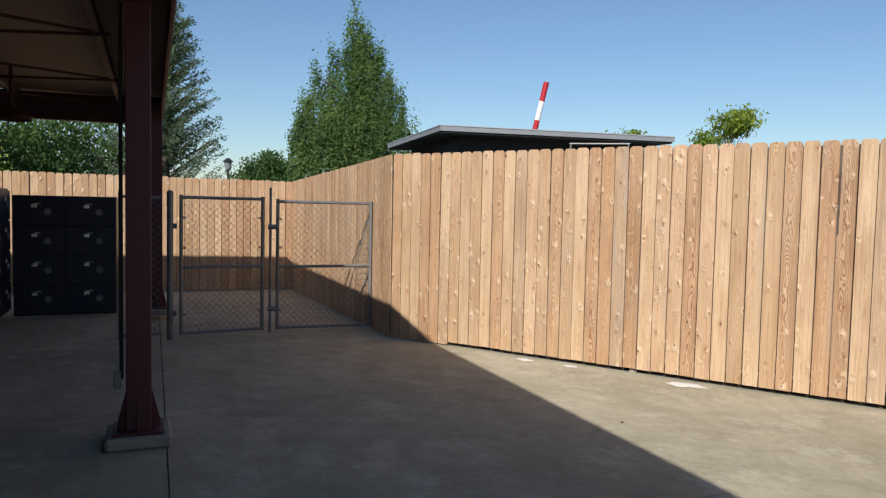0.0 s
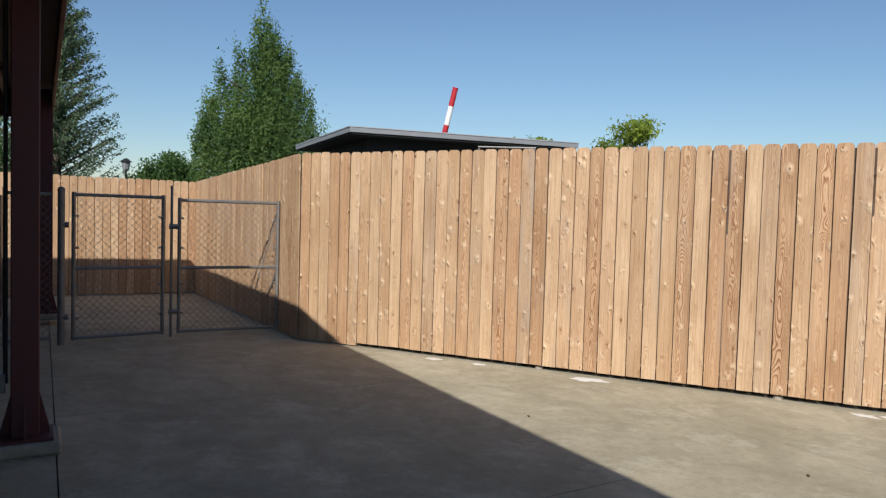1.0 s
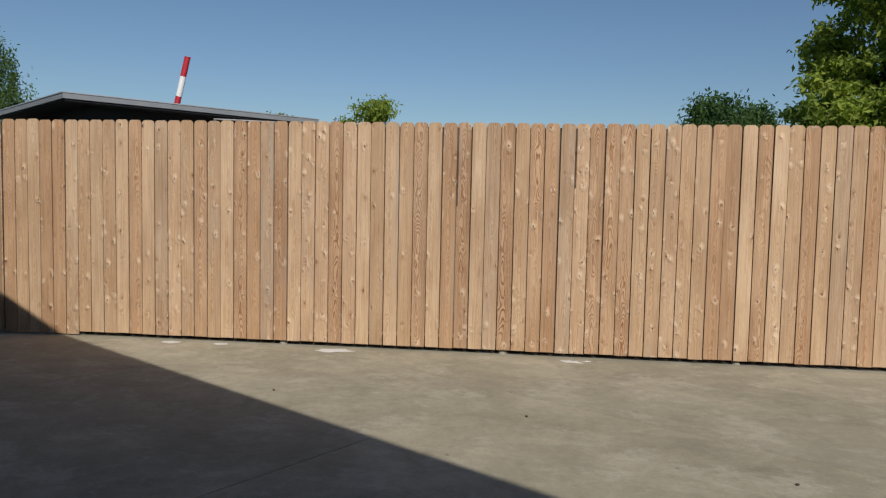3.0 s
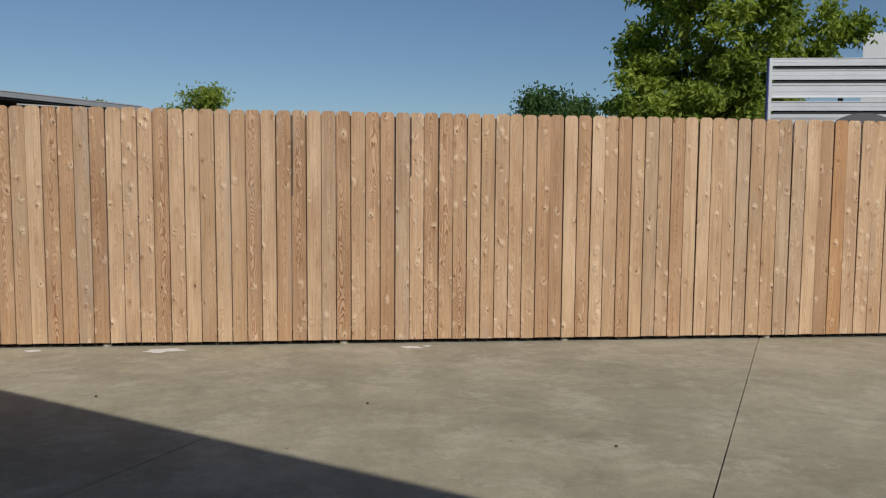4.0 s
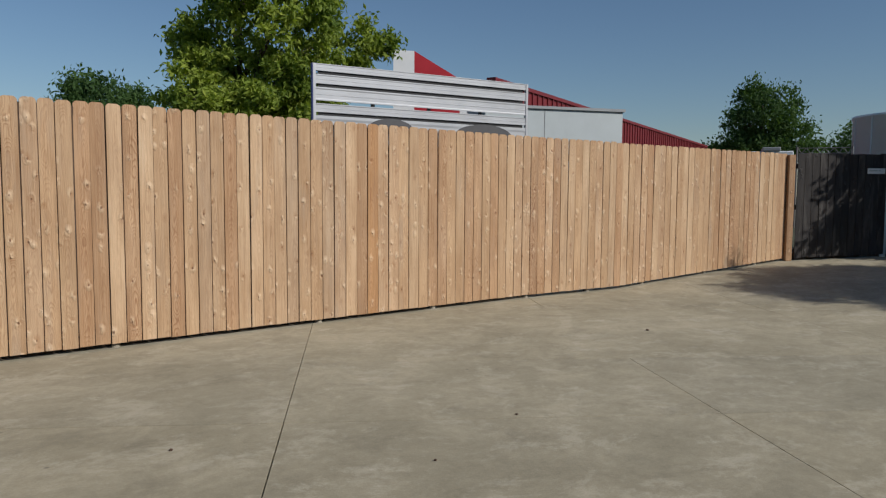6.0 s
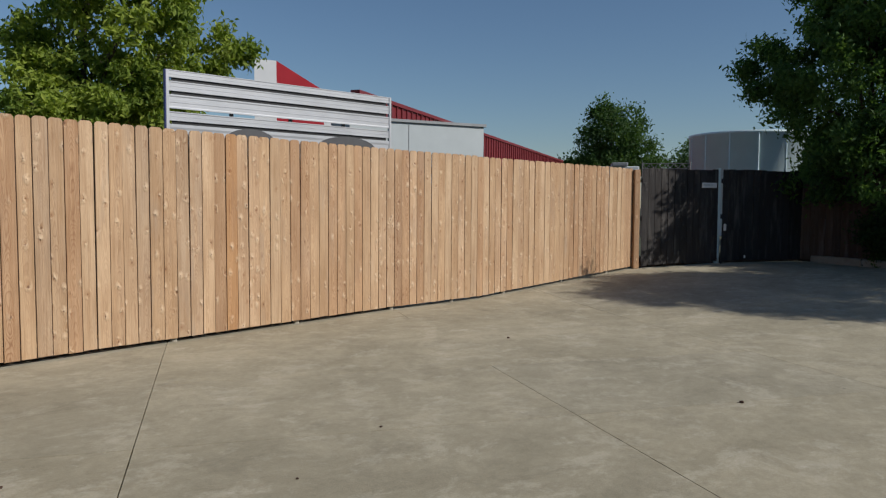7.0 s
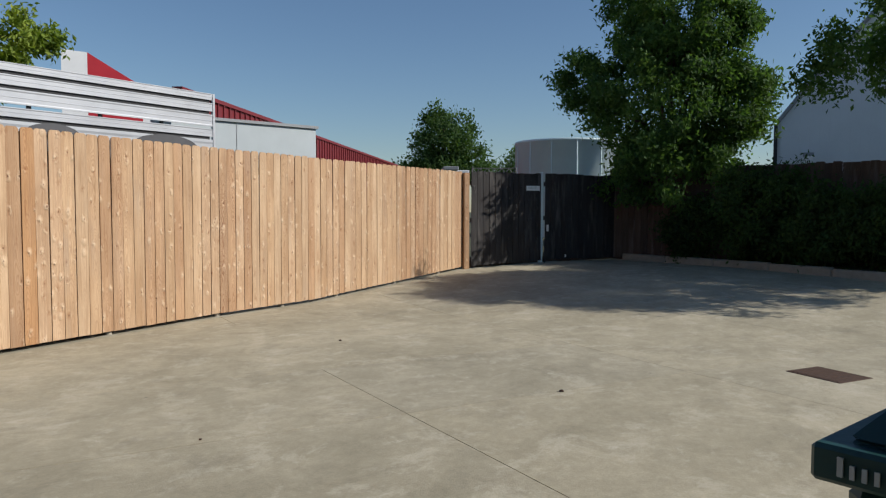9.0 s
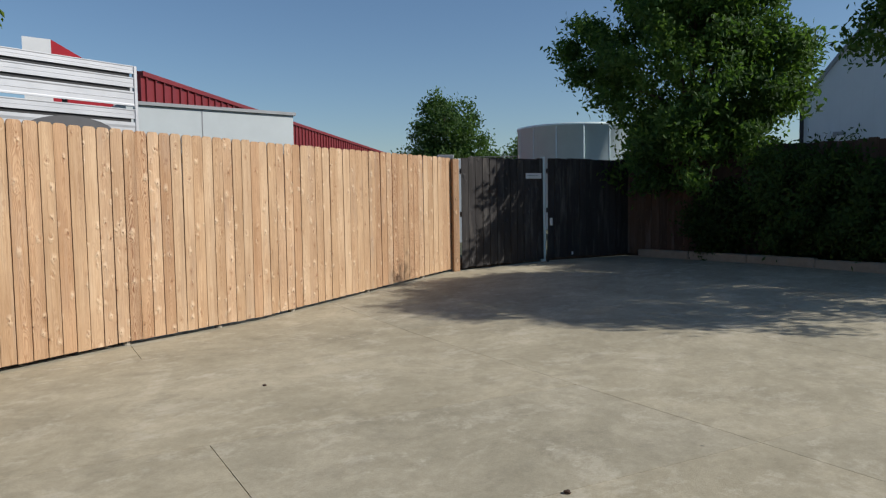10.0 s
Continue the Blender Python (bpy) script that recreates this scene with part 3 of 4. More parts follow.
wire_post((-7.47, 5.13), 1.67, 0.036, "stout galvanised post of the chain-link gate")
wire_leaf((-7.42, 5.24), (-7.00, 6.08), 1.63, "galvanised chain-link gate leaf, closed", False)
wire_leaf((-6.91, 6.24), (-6.24, 7.20), 1.61, "galvanised chain-link gate leaf with diagonal brace rods", True)
wire_post((-6.95, 6.16), 1.76, 0.016, "slim steel drop bolt pole between gate leaves")
p0, p1 = Vector((-7.52, 5.05, 0)), Vector((-7.74, 4.69, 0))
panel = thing("chain_link_panel", (p1.x, p1.y, 0), "short chain-link fence panel beside the gate", "fence", turn=math.degrees(math.atan2((p0 - p1).y, (p0 - p1).x)))
n = (p0 - p1).length
part("wire_netting", wire_mesh(n, 0.05, 1.6), GALV, panel)
for h in (0.05, 1.6):
    part("bar", rodded((0, 0, h), (n, 0, h), 0.018), GALV, panel)
part("stile", rodded((0, 0, -0.02), (0, 0, 1.66), 0.024), GALV, panel)

# ---- dark wooden gate, sign, old fence ----
G0, G1, G2 = Vector((13.16, 6.16, 0)), Vector((14.62, 5.16, 0)), Vector((16.36, 3.98, 0))
post = thing("gate_post", (13.08, 6.22, gz(13.08, 6.22)), "tan weathered timber post beside the dark gate", "post", turn=-35)
part("timber", boxed((0.12, 0.10, 1.93), (-0.015, 0, 0.96), bevel=0.008), CEDARS["b"], post)


def dark_leaf(a, b, top_a, top_b, label):
    leaf = board_fence("wooden_gate", a, b, top_a, top_b, OLD_WOOD, label, 0.05, 0.012, spacing=0.142, ear=0.004, lean=0.2)
    leaf["category"] = "gate"
    leaf["group"] = "dark gate leaves"
    return leaf


d = (G1 - G0).normalized()
leaf = dark_leaf(G0, G1 - d * 0.05, 2.17, 2.17, "black-stained plank gate leaf, closed")
part("gate_sign", boxed((0.34, 0.008, 0.10), (1.50, -0.028, 1.86), bevel=0.002), WHITE, leaf, "small white sign with illegible lines")
for k, (x, w) in enumerate(((1.44, 0.16), (1.56, 0.05))):
    part("sign_line", boxed((w, 0.003, 0.016), (x, -0.034, 1.865)), LETTER, leaf)
leaf = dark_leaf(G1 + d * 0.05, G2, 2.18, 2.18, "black-stained plank gate leaf beside the old fence")
part("latch", boxed((0.05, 0.03, 0.14), (0.06, -0.035, 1.02), bevel=0.006), WHITE, leaf, "white painted latch box")
part("reflector", boxed((0.035, 0.006, 0.06), (0.55, -0.03, 0.42)), WHITE, leaf)
g = thing("gate_post", (G1.x, G1.y + 0.04, gz(G1.x, G1.y)), "pale galvanised post between the dark gate leaves", "post")
part("tube", rodded((0, 0, -0.02), (0, 0, 1.92), 0.05), TANK, g)
part("drop_bolt", rodded((-0.05, -0.11, -0.02), (-0.05, -0.11, 0.5), 0.014), DARK_GAP, g)

F0, F1 = Vector((16.28, 4.14, 0)), Vector((14.1, -7.5, 0))
board_fence("wooden_fence", F0, F1, 2.30, 2.36, BROWN_WOOD, "old dark brown board fence behind the shrubs", 0.05, 0.02, spacing=0.15, ear=0.006, lean=0.3)

# planting bed, kerb
K0, K1 = Vector((16.25, 3.80, 0)), Vector((12.6, -3.4, 0))
bed = bmesh.new()
row = []
for k in range(13):
    a = K0.lerp(K1, k / 12)
    b = F0.lerp(F1, k / 12)
    row.append([bed.verts.new((q.x, q.y, gz(q.x, q.y) + 0.10 + 0.03 * math.sin(k * 2.1 + j))) for j, q in enumerate((a, a.lerp(b, 0.4), b))])
for a, b in zip(row, row[1:]):
    for j in range(2):
        bed.faces.new((a[j], a[j + 1], b[j + 1], b[j]))
bmesh.ops.recalc_face_normals(bed, faces=bed.faces)
tagged(part("planting_bed", bed, SOIL), "dark soil bed under trees and shrubs", "soil", kind="structure")
kerb = thing("kerb", (0, 0, 0), "low pale concrete kerb along the planting bed", "kerb", kind="structure")
for k in range(7):
    a, b = K0.lerp(K1, k / 7), K0.lerp(K1, (k + 1) / 7)
    d = b - a
    c = (a + b) / 2
    bm = boxed((d.length - 0.008, 0.15, 0.24), (0, 0, 0.02), bevel=0.02)
    o = part("kerb_stone", bm, KERB, kerb)
    o.matrix_world = pose(c.x, c.y, gz(c.x, c.y), 0, 0, math.degrees(math.atan2(d.y, d.x)))

# ---- bin, drain, small marks ----
bn = thing("litter_bin", (1.612, -0.43, 0), "dark green square plastic litter bin with printed rim", "bin", turn=math.degrees(math.atan2(-0.38, 0.92)))
bm = bmesh.new()
vs = box(bm, (0.54, 0.54, 0.89), (0, 0, 0.445), bevel=0.03)
for v in bm.verts:
    k = 0.86 + 0.14 * v.co.z / 0.89
    v.co.x *= k
    v.co.y *= k
part("body", bm, BIN, bn)
part("rim", boxed((0.62, 0.62, 0.068), (0, 0, 0.922), bevel=0.008), BIN, bn)
bm = bmesh.new()
outer, inner, z0, z1 = 0.27, 0.12, 0.956, 1.13
q0 = [bm.verts.new((x * outer, y * outer, z0)) for x, y in ((-1, -1), (1, -1), (1, 1), (-1, 1))]
q1 = [bm.verts.new((x * inner, y * inner, z1)) for x, y in ((-1, -1), (1, -1), (1, 1), (-1, 1))]
bm.faces.new(q1)
bm.faces.new(q0[::-1])
for k in range(4):
    bm.faces.new((q0[k], q0[(k + 1) % 4], q1[(k + 1) % 4], q1[k]))
bmesh.ops.bevel(bm, geom=list(bm.edges), offset=0.012, segments=2, affect="EDGES")
part("lid", bm, BIN, bn)
x = -0.315
for k in range(13):
    tall = k in (0, 6)
    at = 0.256 - 0.0195 * k - (0.012 if k > 5 else 0.0)
    part("print_bar", boxed((0.004, 0.010 if tall else 0.008, 0.034 if tall else 0.024), (x, at, 0.924 if tall else 0.919)), LETTER, bn, "pale printed bar")
part("seam", boxed((0.004, 0.30, 0.006), (-0.20, 0.0, 1.046), Matrix.Rotation(-0.75, 4, "Y")), LETTER, bn)

dr = thing("drain_grate", (6.85, -0.15, gz(6.85, -0.15)), "rust-brown iron drain grate set in concrete", "drain", turn=-36)
part("frame", boxed((0.42, 0.50, 0.010), (0, 0, 0.0), bevel=0.003), RUST, dr)
for k in range(11):
    part("bar", boxed((0.36, 0.022, 0.004), (0, -0.2 + 0.04 * k, 0.006), bevel=0.001), RUST, dr)
rnd = random.Random(5)
for x, y, r in ((5.23, 1.66, 0.018), (1.16, 3.90, 0.011), (-0.24, 4.84, 0.012), (3.1, 3.2, 0.01), (6.2, 4.4, 0.016), (2.2, 2.9, 0.009), (-2.11, 5.15, 0.011)):
    bm = bmesh.new()
    bmesh.ops.create_icosphere(bm, subdivisions=2, radius=r)
    for v in bm.verts:
        v.co *= rnd.uniform(0.75, 1.15)
        v.co.z *= 0.6
    st = part("pebble", bm, RUST)
    st.location = (x, y, gz(x, y) + r * 0.4)
    tagged(st, "small dark pebble lying on the concrete", "stone", "pebbles on the paving")
LIME = plain("spilt_lime", (0.72, 0.70, 0.65), 0.95, 0, 0.12, 30, 0.4)
for x, y, r in ((-2.05, 6.62, 0.20), (-3.7, 6.66, 0.12), (-3.2, 6.68, 0.10), (0.15, 6.62, 0.13), (0.3, 6.66, 0.05)):
    bm = bmesh.new()
    c = bm.verts.new((0, 0, 0.009))
    ring = []
    for k in range(26):
        a = k * math.tau / 26
        q = r * (0.75 + 0.5 * noise.noise((x + math.cos(a) * 1.7, y + math.sin(a) * 1.7, r * 9)))
        ring.append(bm.verts.new((q * math.cos(a) * 1.1, q * math.sin(a) * 0.55, 0.003)))
    for k in range(26):
        bm.faces.new((c, ring[k], ring[(k + 1) % 26]))
    st = part("lime_spill", bm, LIME)
    st.location = (x, y, 0)
    tagged(st, "white spilt lime on concrete by the fence", "spill", "lime spills by the fence")


# ---- trees ----
def leaf_cloud(centres, per, spread, size, seed, flat=0.6, tall=0.8):
    """Many small folded leaves round the given clump centres, as one mesh."""
    rng = np.random.default_rng(seed)
    c = np.repeat(np.asarray(centres), per, axis=0)
    n = len(c)
    pos = c + rng.normal(0, spread, (n, 3)) * (1, 1, tall)
    nrm = rng.normal(0, 1, (n, 3)) * (1, 1, flat) + (0, 0, 0.5)
    nrm /= np.linalg.norm(nrm, axis=1)[:, None]
    t = np.cross(nrm, rng.normal(0, 1, (n, 3)))
    t /= np.linalg.norm(t, axis=1)[:, None]
    b = np.cross(nrm, t)
    sz = (size * rng.uniform(0.6, 1.3, n))[:, None]
    v = np.stack([pos - t * sz, pos + b * sz * 0.42 + nrm * sz * 0.15, pos + t * sz, pos - b * sz * 0.42 + nrm * sz * 0.15], 1).reshape(-1, 3)
    k = np.arange(n) * 4
    f = np.concatenate([np.stack([k, k + 1, k + 2], 1), np.stack([k, k + 2, k + 3], 1)])
    me = bpy.data.meshes.new("crown")
    me.from_pydata(v.tolist(), [], f.tolist())
    me.update()
    return me


def clumps(lobes, count, seed):
    """Places for clumps: mostly near the skin of the given lobes (x, y, z, rx, ry, rz)."""
    rng = np.random.default_rng(seed)
    vol = np.array([l[3] * l[4] * l[5] for l in lobes]) ** 0.75
    pick = rng.choice(len(lobes), count, p=vol / vol.sum())
    d = rng.normal(0, 1, (count, 3))
    d /= np.linalg.norm(d, axis=1)[:, None]
    r = rng.uniform(0.25, 1.0, count) ** 0.45
    r *= 1 + 0.16 * np.sin(d[:, 0] * 5 + seed) * np.cos(d[:, 2] * 6 + 2 * d[:, 1])
    a = np.array(lobes)
    return a[pick, :3] + d * a[pick, 3:] * r[:, None]


def tree(name, at, trunk, lobes, mat, label, count=400, per=90, spread=0.22, size=0.07, seed=1, group="", limbs=14, tall=0.8):
    """A tree at a place: trunk (height, radius) and a crown over lobes given from its foot."""
    x, y, z = at
    t = thing(name, at, label, "tree", group)
    c = clumps(lobes, count, seed)
    rng = random.Random(seed)
    bm = bmesh.new()
    h, r = trunk
    last = Vector((0, 0, -0.1))
    for k in range(1, 7):
        nxt = Vector((rng.uniform(-0.05, 0.05) * h * 0.2, rng.uniform(-0.05, 0.05) * h * 0.2, h * k / 6))
        rod(bm, last, nxt, r * (1.12 - 0.15 * k), r * (1.12 - 0.15 * (k + 1)), 10)
        last = nxt
    part("trunk", bm, BARK, t)
    for k in range(limbs):
        q = Vector(c[rng.randrange(len(c))])
        s = Vector((0, 0, min(h * 0.95, max(0.25 * h, q.z * rng.uniform(0.45, 0.8)))))
        m1 = s.lerp(q, 0.5) + Vector((0, 0, 0.12 * (q - s).length))
        bm = bmesh.new()
        rod(bm, s, m1, r * 0.38, r * 0.22, 7)
        rod(bm, m1, q, r * 0.22, r * 0.05, 7)
        part("limb", bm, BARK, t)
    me = leaf_cloud(c, per, spread, size, seed, tall=tall)
    me.materials.append(mat)
    part("crown", me, mat, t)
    return t


# dark maple over the planting bed, and its neighbour
tree("maple_tree", (16.2, 2.8, 0.30), (5.2, 0.13),
     [(0.1, 0.1, 3.4, 1.8, 1.85, 1.9), (0.1, -0.1, 5.6, 1.6, 1.55, 1.9), (0.2, 1.95, 4.0, 0.8, 0.7, 0.7), (0, -1.25, 3.4, 1.0, 0.75, 0.8), (-0.1, -0.1, 1.9, 1.4, 1.5, 0.9), (0, 0.1, 7.4, 0.9, 0.9, 1.2), (0, -1.05, 5.2, 0.8, 0.7, 0.7), (0, -1.9, 3.7, 0.4, 0.35, 0.25)],
     LEAF_DARK, "full dark green maple growing in the planting bed", 560, 150, 0.14, 0.06, 3)
tree("maple_tree", (13.7, -3.3, 0.30), (4.6, 0.14),
     [(0, 0, 4.0, 2.3, 2.3, 1.4), (0.2, 2.1, 3.9, 1.1, 1.2, 1.0), (0, 0, 5.1, 1.5, 1.6, 0.9), (0.2, 3.25, 3.35, 0.5, 0.55, 0.28)],
     LEAF_DARK, "green maple beside the old brown fence", 290, 150, 0.16, 0.058, 8)
# third maple, out of view, added only to throw shade on the shrubs
tree("maple_tree", (16.9, -5.2, 0.20), (4.4, 0.14),
     [(0, 0, 4.2, 2.4, 2.4, 1.6), (-0.6, 1.6, 3.9, 1.5, 1.4, 1.2), (0, 0, 5.6, 1.5, 1.5, 0.9)],
     LEAF_DARK, "green maple out of view, added to shade the shrubs", 260, 130, 0.24, 0.066, 9)
# shrubs in the bed
k = 0
for x, y, rx, rz in ((15.2, 1.0, 0.85, 0.95), (14.75, -0.2, 0.8, 0.75), (14.45, -1.3, 0.85, 0.8), (14.0, -2.5, 0.9, 0.85), (15.85, 2.2, 0.6, 0.6), (15.6, 0.3, 0.7, 1.0)):
    k += 1
    t = thing("shrub", (x, y, gz(x, y) + 0.08), "dense dark green shrub in the planting bed", "shrub", "shrubs in the planting bed")
    c = clumps([(0, 0, rz * 0.95, rx, rx, rz)], 130, 20 + k)
    me = leaf_cloud(c, 70, 0.13, 0.045, 40 + k)
    me.materials.append(SHRUB)
    part("foliage", me, SHRUB, t)
    for j in range(4):
        q = Vector(c[j * 9])
        part("stem", rodded((0.05 * j, 0, -0.05), q, 0.016, 0.006, 6), BARK, t)

# yellow-green tree behind the long fence
tree("broadleaf_tree", (6.7, 15.6, 0), (6.0, 0.17),
     [(0.65, 0, 5.3, 2.0, 1.9, 2.2), (-0.75, 0.1, 3.5, 0.95, 1.1, 1.1), (1.6, -0.4, 3.4, 0.9, 1.0, 0.8), (2.6, -1.0, 5.1, 0.55, 0.6, 0.6), (3.05, -1.1, 5.0, 0.5, 0.45, 0.28), (2.1, -0.8, 4.3, 0.6, 0.5, 0.4), (-1.0, 0.1, 4.5, 0.45, 0.5, 0.55), (0.2, 0, 3.0, 1.9, 1.8, 1.2), (0.7, 0, 7.3, 1.4, 1.4, 1.3), (-0.5, 0, 5.6, 0.6, 0.7, 0.5)],
     LEAF_LIGHT, "bright yellow-green leafy tree behind the fence", 470, 125, 0.13, 0.075, 11)
tree("broadleaf_tree", (9.6, 39.5, 0), (4.5, 0.2), [(0, 0, 5.2, 2.2, 2.2, 2.0), (-1.0, 0, 6.2, 1.0, 1.0, 1.1), (1.5, 0, 5.2, 1.5, 1.5, 1.4)],
     LEAF_MID, "distant dark green tree beyond the fence", 170, 70, 0.32, 0.13, 12)
tree("broadleaf_tree", (-7.0, 29.4, 0), (4.6, 0.08), [(0, 0, 4.9, 0.8, 0.7, 0.4), (0.4, 0, 5.15, 0.65, 0.6, 0.35), (-0.75, 0, 4.4, 0.65, 0.6, 0.25)],
     LEAF_LIGHT, "slender light green sapling beyond the fence", 62, 52, 0.16, 0.08, 13, limbs=9)
tree("broadleaf_tree", (-10.9, 29.0, 0), (4.2, 0.07), [(0, 0, 4.5, 0.5, 0.5, 0.25)], LEAF_LIGHT, "small light green treetop beyond the roof", 14, 60, 0.18, 0.09, 14, limbs=4)
# tall upright trees beyond the wire gate
tree("columnar_tree", (-19.95, 22.8, 0), (8.0, 0.2),
     [(0.73 * r, 0.66 * r, (top + low) / 2, w, w, (top - low) / 2) for r, top, low, w in
      ((-0.1, 9.7, 4.0, 0.5), (0.15, 9.0, 2.5, 0.75), (0.75, 8.3, 2.0, 0.5), (1.25, 8.2, 2.5, 0.33), (-0.65, 8.1, 2.0, 0.7), (-1.15, 7.6, 2.0, 0.45), (-1.75, 7.1, 2.0, 0.5),
       (-2.25, 6.2, 2.0, 0.36), (-2.55, 5.2, 2.0, 0.3), (2.15, 5.3, 3.6, 0.28), (1.55, 6.4, 2.0, 0.5), (0.2, 6.5, 2.0, 1.0), (-1.2, 5.2, 2.0, 0.9))],
     LEAF_PEAR, "tall upright green pear tree beyond the fence", 840, 88, 0.11, 0.062, 15, tall=2.6)


def spruce(at, height, radius, seed, label):
    t = thing("spruce_tree", at, label, "tree")
    part("trunk", rodded((0, 0, -0.1), (0, 0, height), 0.16, 0.02, 10), BARK, t)
    rng = np.random.default_rng(seed)
    pts = []
    bm = bmesh.new()
    for k in range(300):
        f = rng.uniform(0.06, 0.99)
        a = rng.uniform(0, math.tau)
        reach = radius * (1 - f) ** 0.8 * rng.uniform(0.7, 1.12) + 0.08
        z = height * f
        tip = Vector((math.cos(a) * reach, math.sin(a) * reach, z + 0.55 * reach))
        root = Vector((0, 0, z - 0.08 * reach))
        rod(bm, root, tip, 0.025, 0.006, 5)
        steps = max(3, int(reach / 0.13))
        for j in range(1, steps + 1):
            q = root.lerp(tip, j / steps)
            pts.append((q.x, q.y, q.z - 0.05))
    part("branches", bm, BARK, t)
    me = leaf_cloud(pts, 13, 0.07, 0.055, seed, 1.0)
    me.materials.append(NEEDLES)
    part("needles", me, NEEDLES, t)


spruce((-22.6, 15.6, 0), 9.6, 2.45, 21, "tall ragged spruce beyond the lockers")
for k, (x, y, h, r) in enumerate(((-24.5, 8.5, 4.8, 2.2), (-25.5, 11.5, 5.2, 2.3), (-23.5, 5.0, 4.6, 2.4), (-27.0, 14.5, 5.0, 2.2))):
    tree("broadleaf_tree", (x, y, 0), (h * 0.7, 0.16), [(0, 0, h * 0.62, r, r, h * 0.36), (0.8, 0.6, h * 0.5, r * 0.7, r * 0.7, h * 0.3)],
         LEAF_MID if k % 2 else LEAF_LIGHT, "leafy green tree beyond the far fence", 130, 75, 0.24, 0.085, 50 + k, "trees beyond the far fence")
tree("broadleaf_tree", (-44.6, 40.3, 0), (4.0, 0.2), [(0, 0, 4.0, 1.9, 1.9, 1.6), (1.0, 0.9, 3.6, 1.4, 1.4, 1.2), (-1.0, -0.9, 3.3, 1.3, 1.3, 1.1)],
     LEAF_MID, "distant round green tree", 150, 60, 0.36, 0.15, 60)
# far tree beside the tank
tree("broadleaf_tree", (52.8, 27.3, 0), (7.5, 0.25), [(0, 0, 7.0, 2.4, 2.4, 2.9), (-1.4, 1.9, 4.6, 1.7, 1.7, 1.5), (1.2, -2.0, 5.4, 1.7, 1.7, 1.5), (0, 0, 4.6, 2.4, 2.4, 1.6)],
     LEAF_MID, "distant dark green tree beside the tank", 330, 70, 0.33, 0.15, 61)
for k, (x, y, h) in enumerate(((70, 26.5, 8.2), (74, 24, 7.6), (78, 22, 7.8))):
    tree("broadleaf_tree", (x, y, 0), (h * 0.6, 0.2), [(0, 0, h * 0.66, 3.0, 3.0, h * 0.3)], LEAF_MID, "distant treetop behind the tank", 110, 50, 0.45, 0.2, 70 + k, "treetops behind the tank")

# ---- beyond the fences ----
# lamp post
lamp = thing("street_lamp", (-27.4, 22.2, 0), "black lantern on a slim post beyond the fence", "street lamp")
part("post", rodded((0, 0, 0), (0, 0, 3.1), 0.06, 0.045), LAMP_BLACK, lamp)
part("lantern", rodded((0, 0, 3.1), (0, 0, 3.5), 0.12, 0.19, 8), GREY_TRIM, lamp)
part("cap", rodded((0, 0, 3.5), (0, 0, 3.66), 0.27, 0.06, 8), LAMP_BLACK, lamp)

# flat roof behind the side fence
shed = thing("shed", (-7.03, 9.88, 0), "low charcoal shed with grey-edged flat roof", "building")
rc = [Vector((0, 0, 0)), Vector((2.85, 3.25, 0)), Vector((-0.3, 5.9, 0)), Vector((-3.1, 2.5, 0))]


def flat_prism(corners, z0, z1):
    bm = bmesh.new()
    lo = [bm.verts.new((c.x, c.y, z0)) for c in corners]
    hi = [bm.verts.new((c.x, c.y, z1)) for c in corners]
    bm.faces.new(lo[::-1])
    bm.faces.new(hi)
    n = len(corners)
    for k in range(n):
        bm.faces.new((lo[k], lo[(k + 1) % n], hi[(k + 1) % n], hi[k]))
    bmesh.ops.recalc_face_normals(bm, faces=bm.faces)
    return bm


mid = sum(rc, Vector()) / 4
part("roof", flat_prism(rc, 2.815, 2.895), GREY_TRIM, shed)
part("soffit", flat_prism([mid + (c - mid) * 0.985 for c in rc], 2.785, 2.812), DARK_WALL, shed)
part("wall", flat_prism([mid + (c - mid) * 0.80 for c in rc], 0, 2.784), DARK_WALL, shed)
for a, b in ((0, 1), (0, 3)):
    e = (rc[b] - rc[a])
    c = (rc[a] + rc[b]) / 2
    part("drip_edge", boxed((e.length, 0.02, 0.016), (c.x, c.y, 2.903), Matrix.Rotation(math.atan2(e.y, e.x), 4, "Z")), ALU, shed)

# pale pipe frame behind the long fence
fr = thing("pipe_frame", (-4.62, 9.66, 0), "pale thin pipe frame behind the fence", "frame", turn=23)
for x in (0, 0.8):
    part("leg", rodded((x, 0, -0.05), (x, 0, 2.50), 0.014, n=8), GALV, fr)
part("top_bar", rodded((-0.018, 0, 2.50), (0.818, 0, 2.50), 0.014, n=8), GALV, fr)

# striped barrier pole
bar = thing("barrier_pole", (-9.75, 17.85, 0), "leaning red and white striped barrier pole", "barrier")
foot, top = Vector((-0.55, 0.0, 0)), Vector((0.72, -0.1, 4.98))
for k in range(10):
    a, b = foot.lerp(top, k / 10), foot.lerp(top, (k + 1) / 10)
    part("stripe", rodded(a, b, 0.075, n=14), RED if k % 2 else WHITE, bar, "red band" if k % 2 else "white band")

# slatted aluminium trailer side
T0, T1 = Vector((4.70, 8.72, 0)), Vector((8.22, 8.16, 0))
d = T1 - T0
tw = d.length
tr = thing("trailer", (T0.x, T0.y, 0), "slatted bare aluminium trailer side above the fence", "trailer", turn=math.degrees(math.atan2(d.y, d.x)))


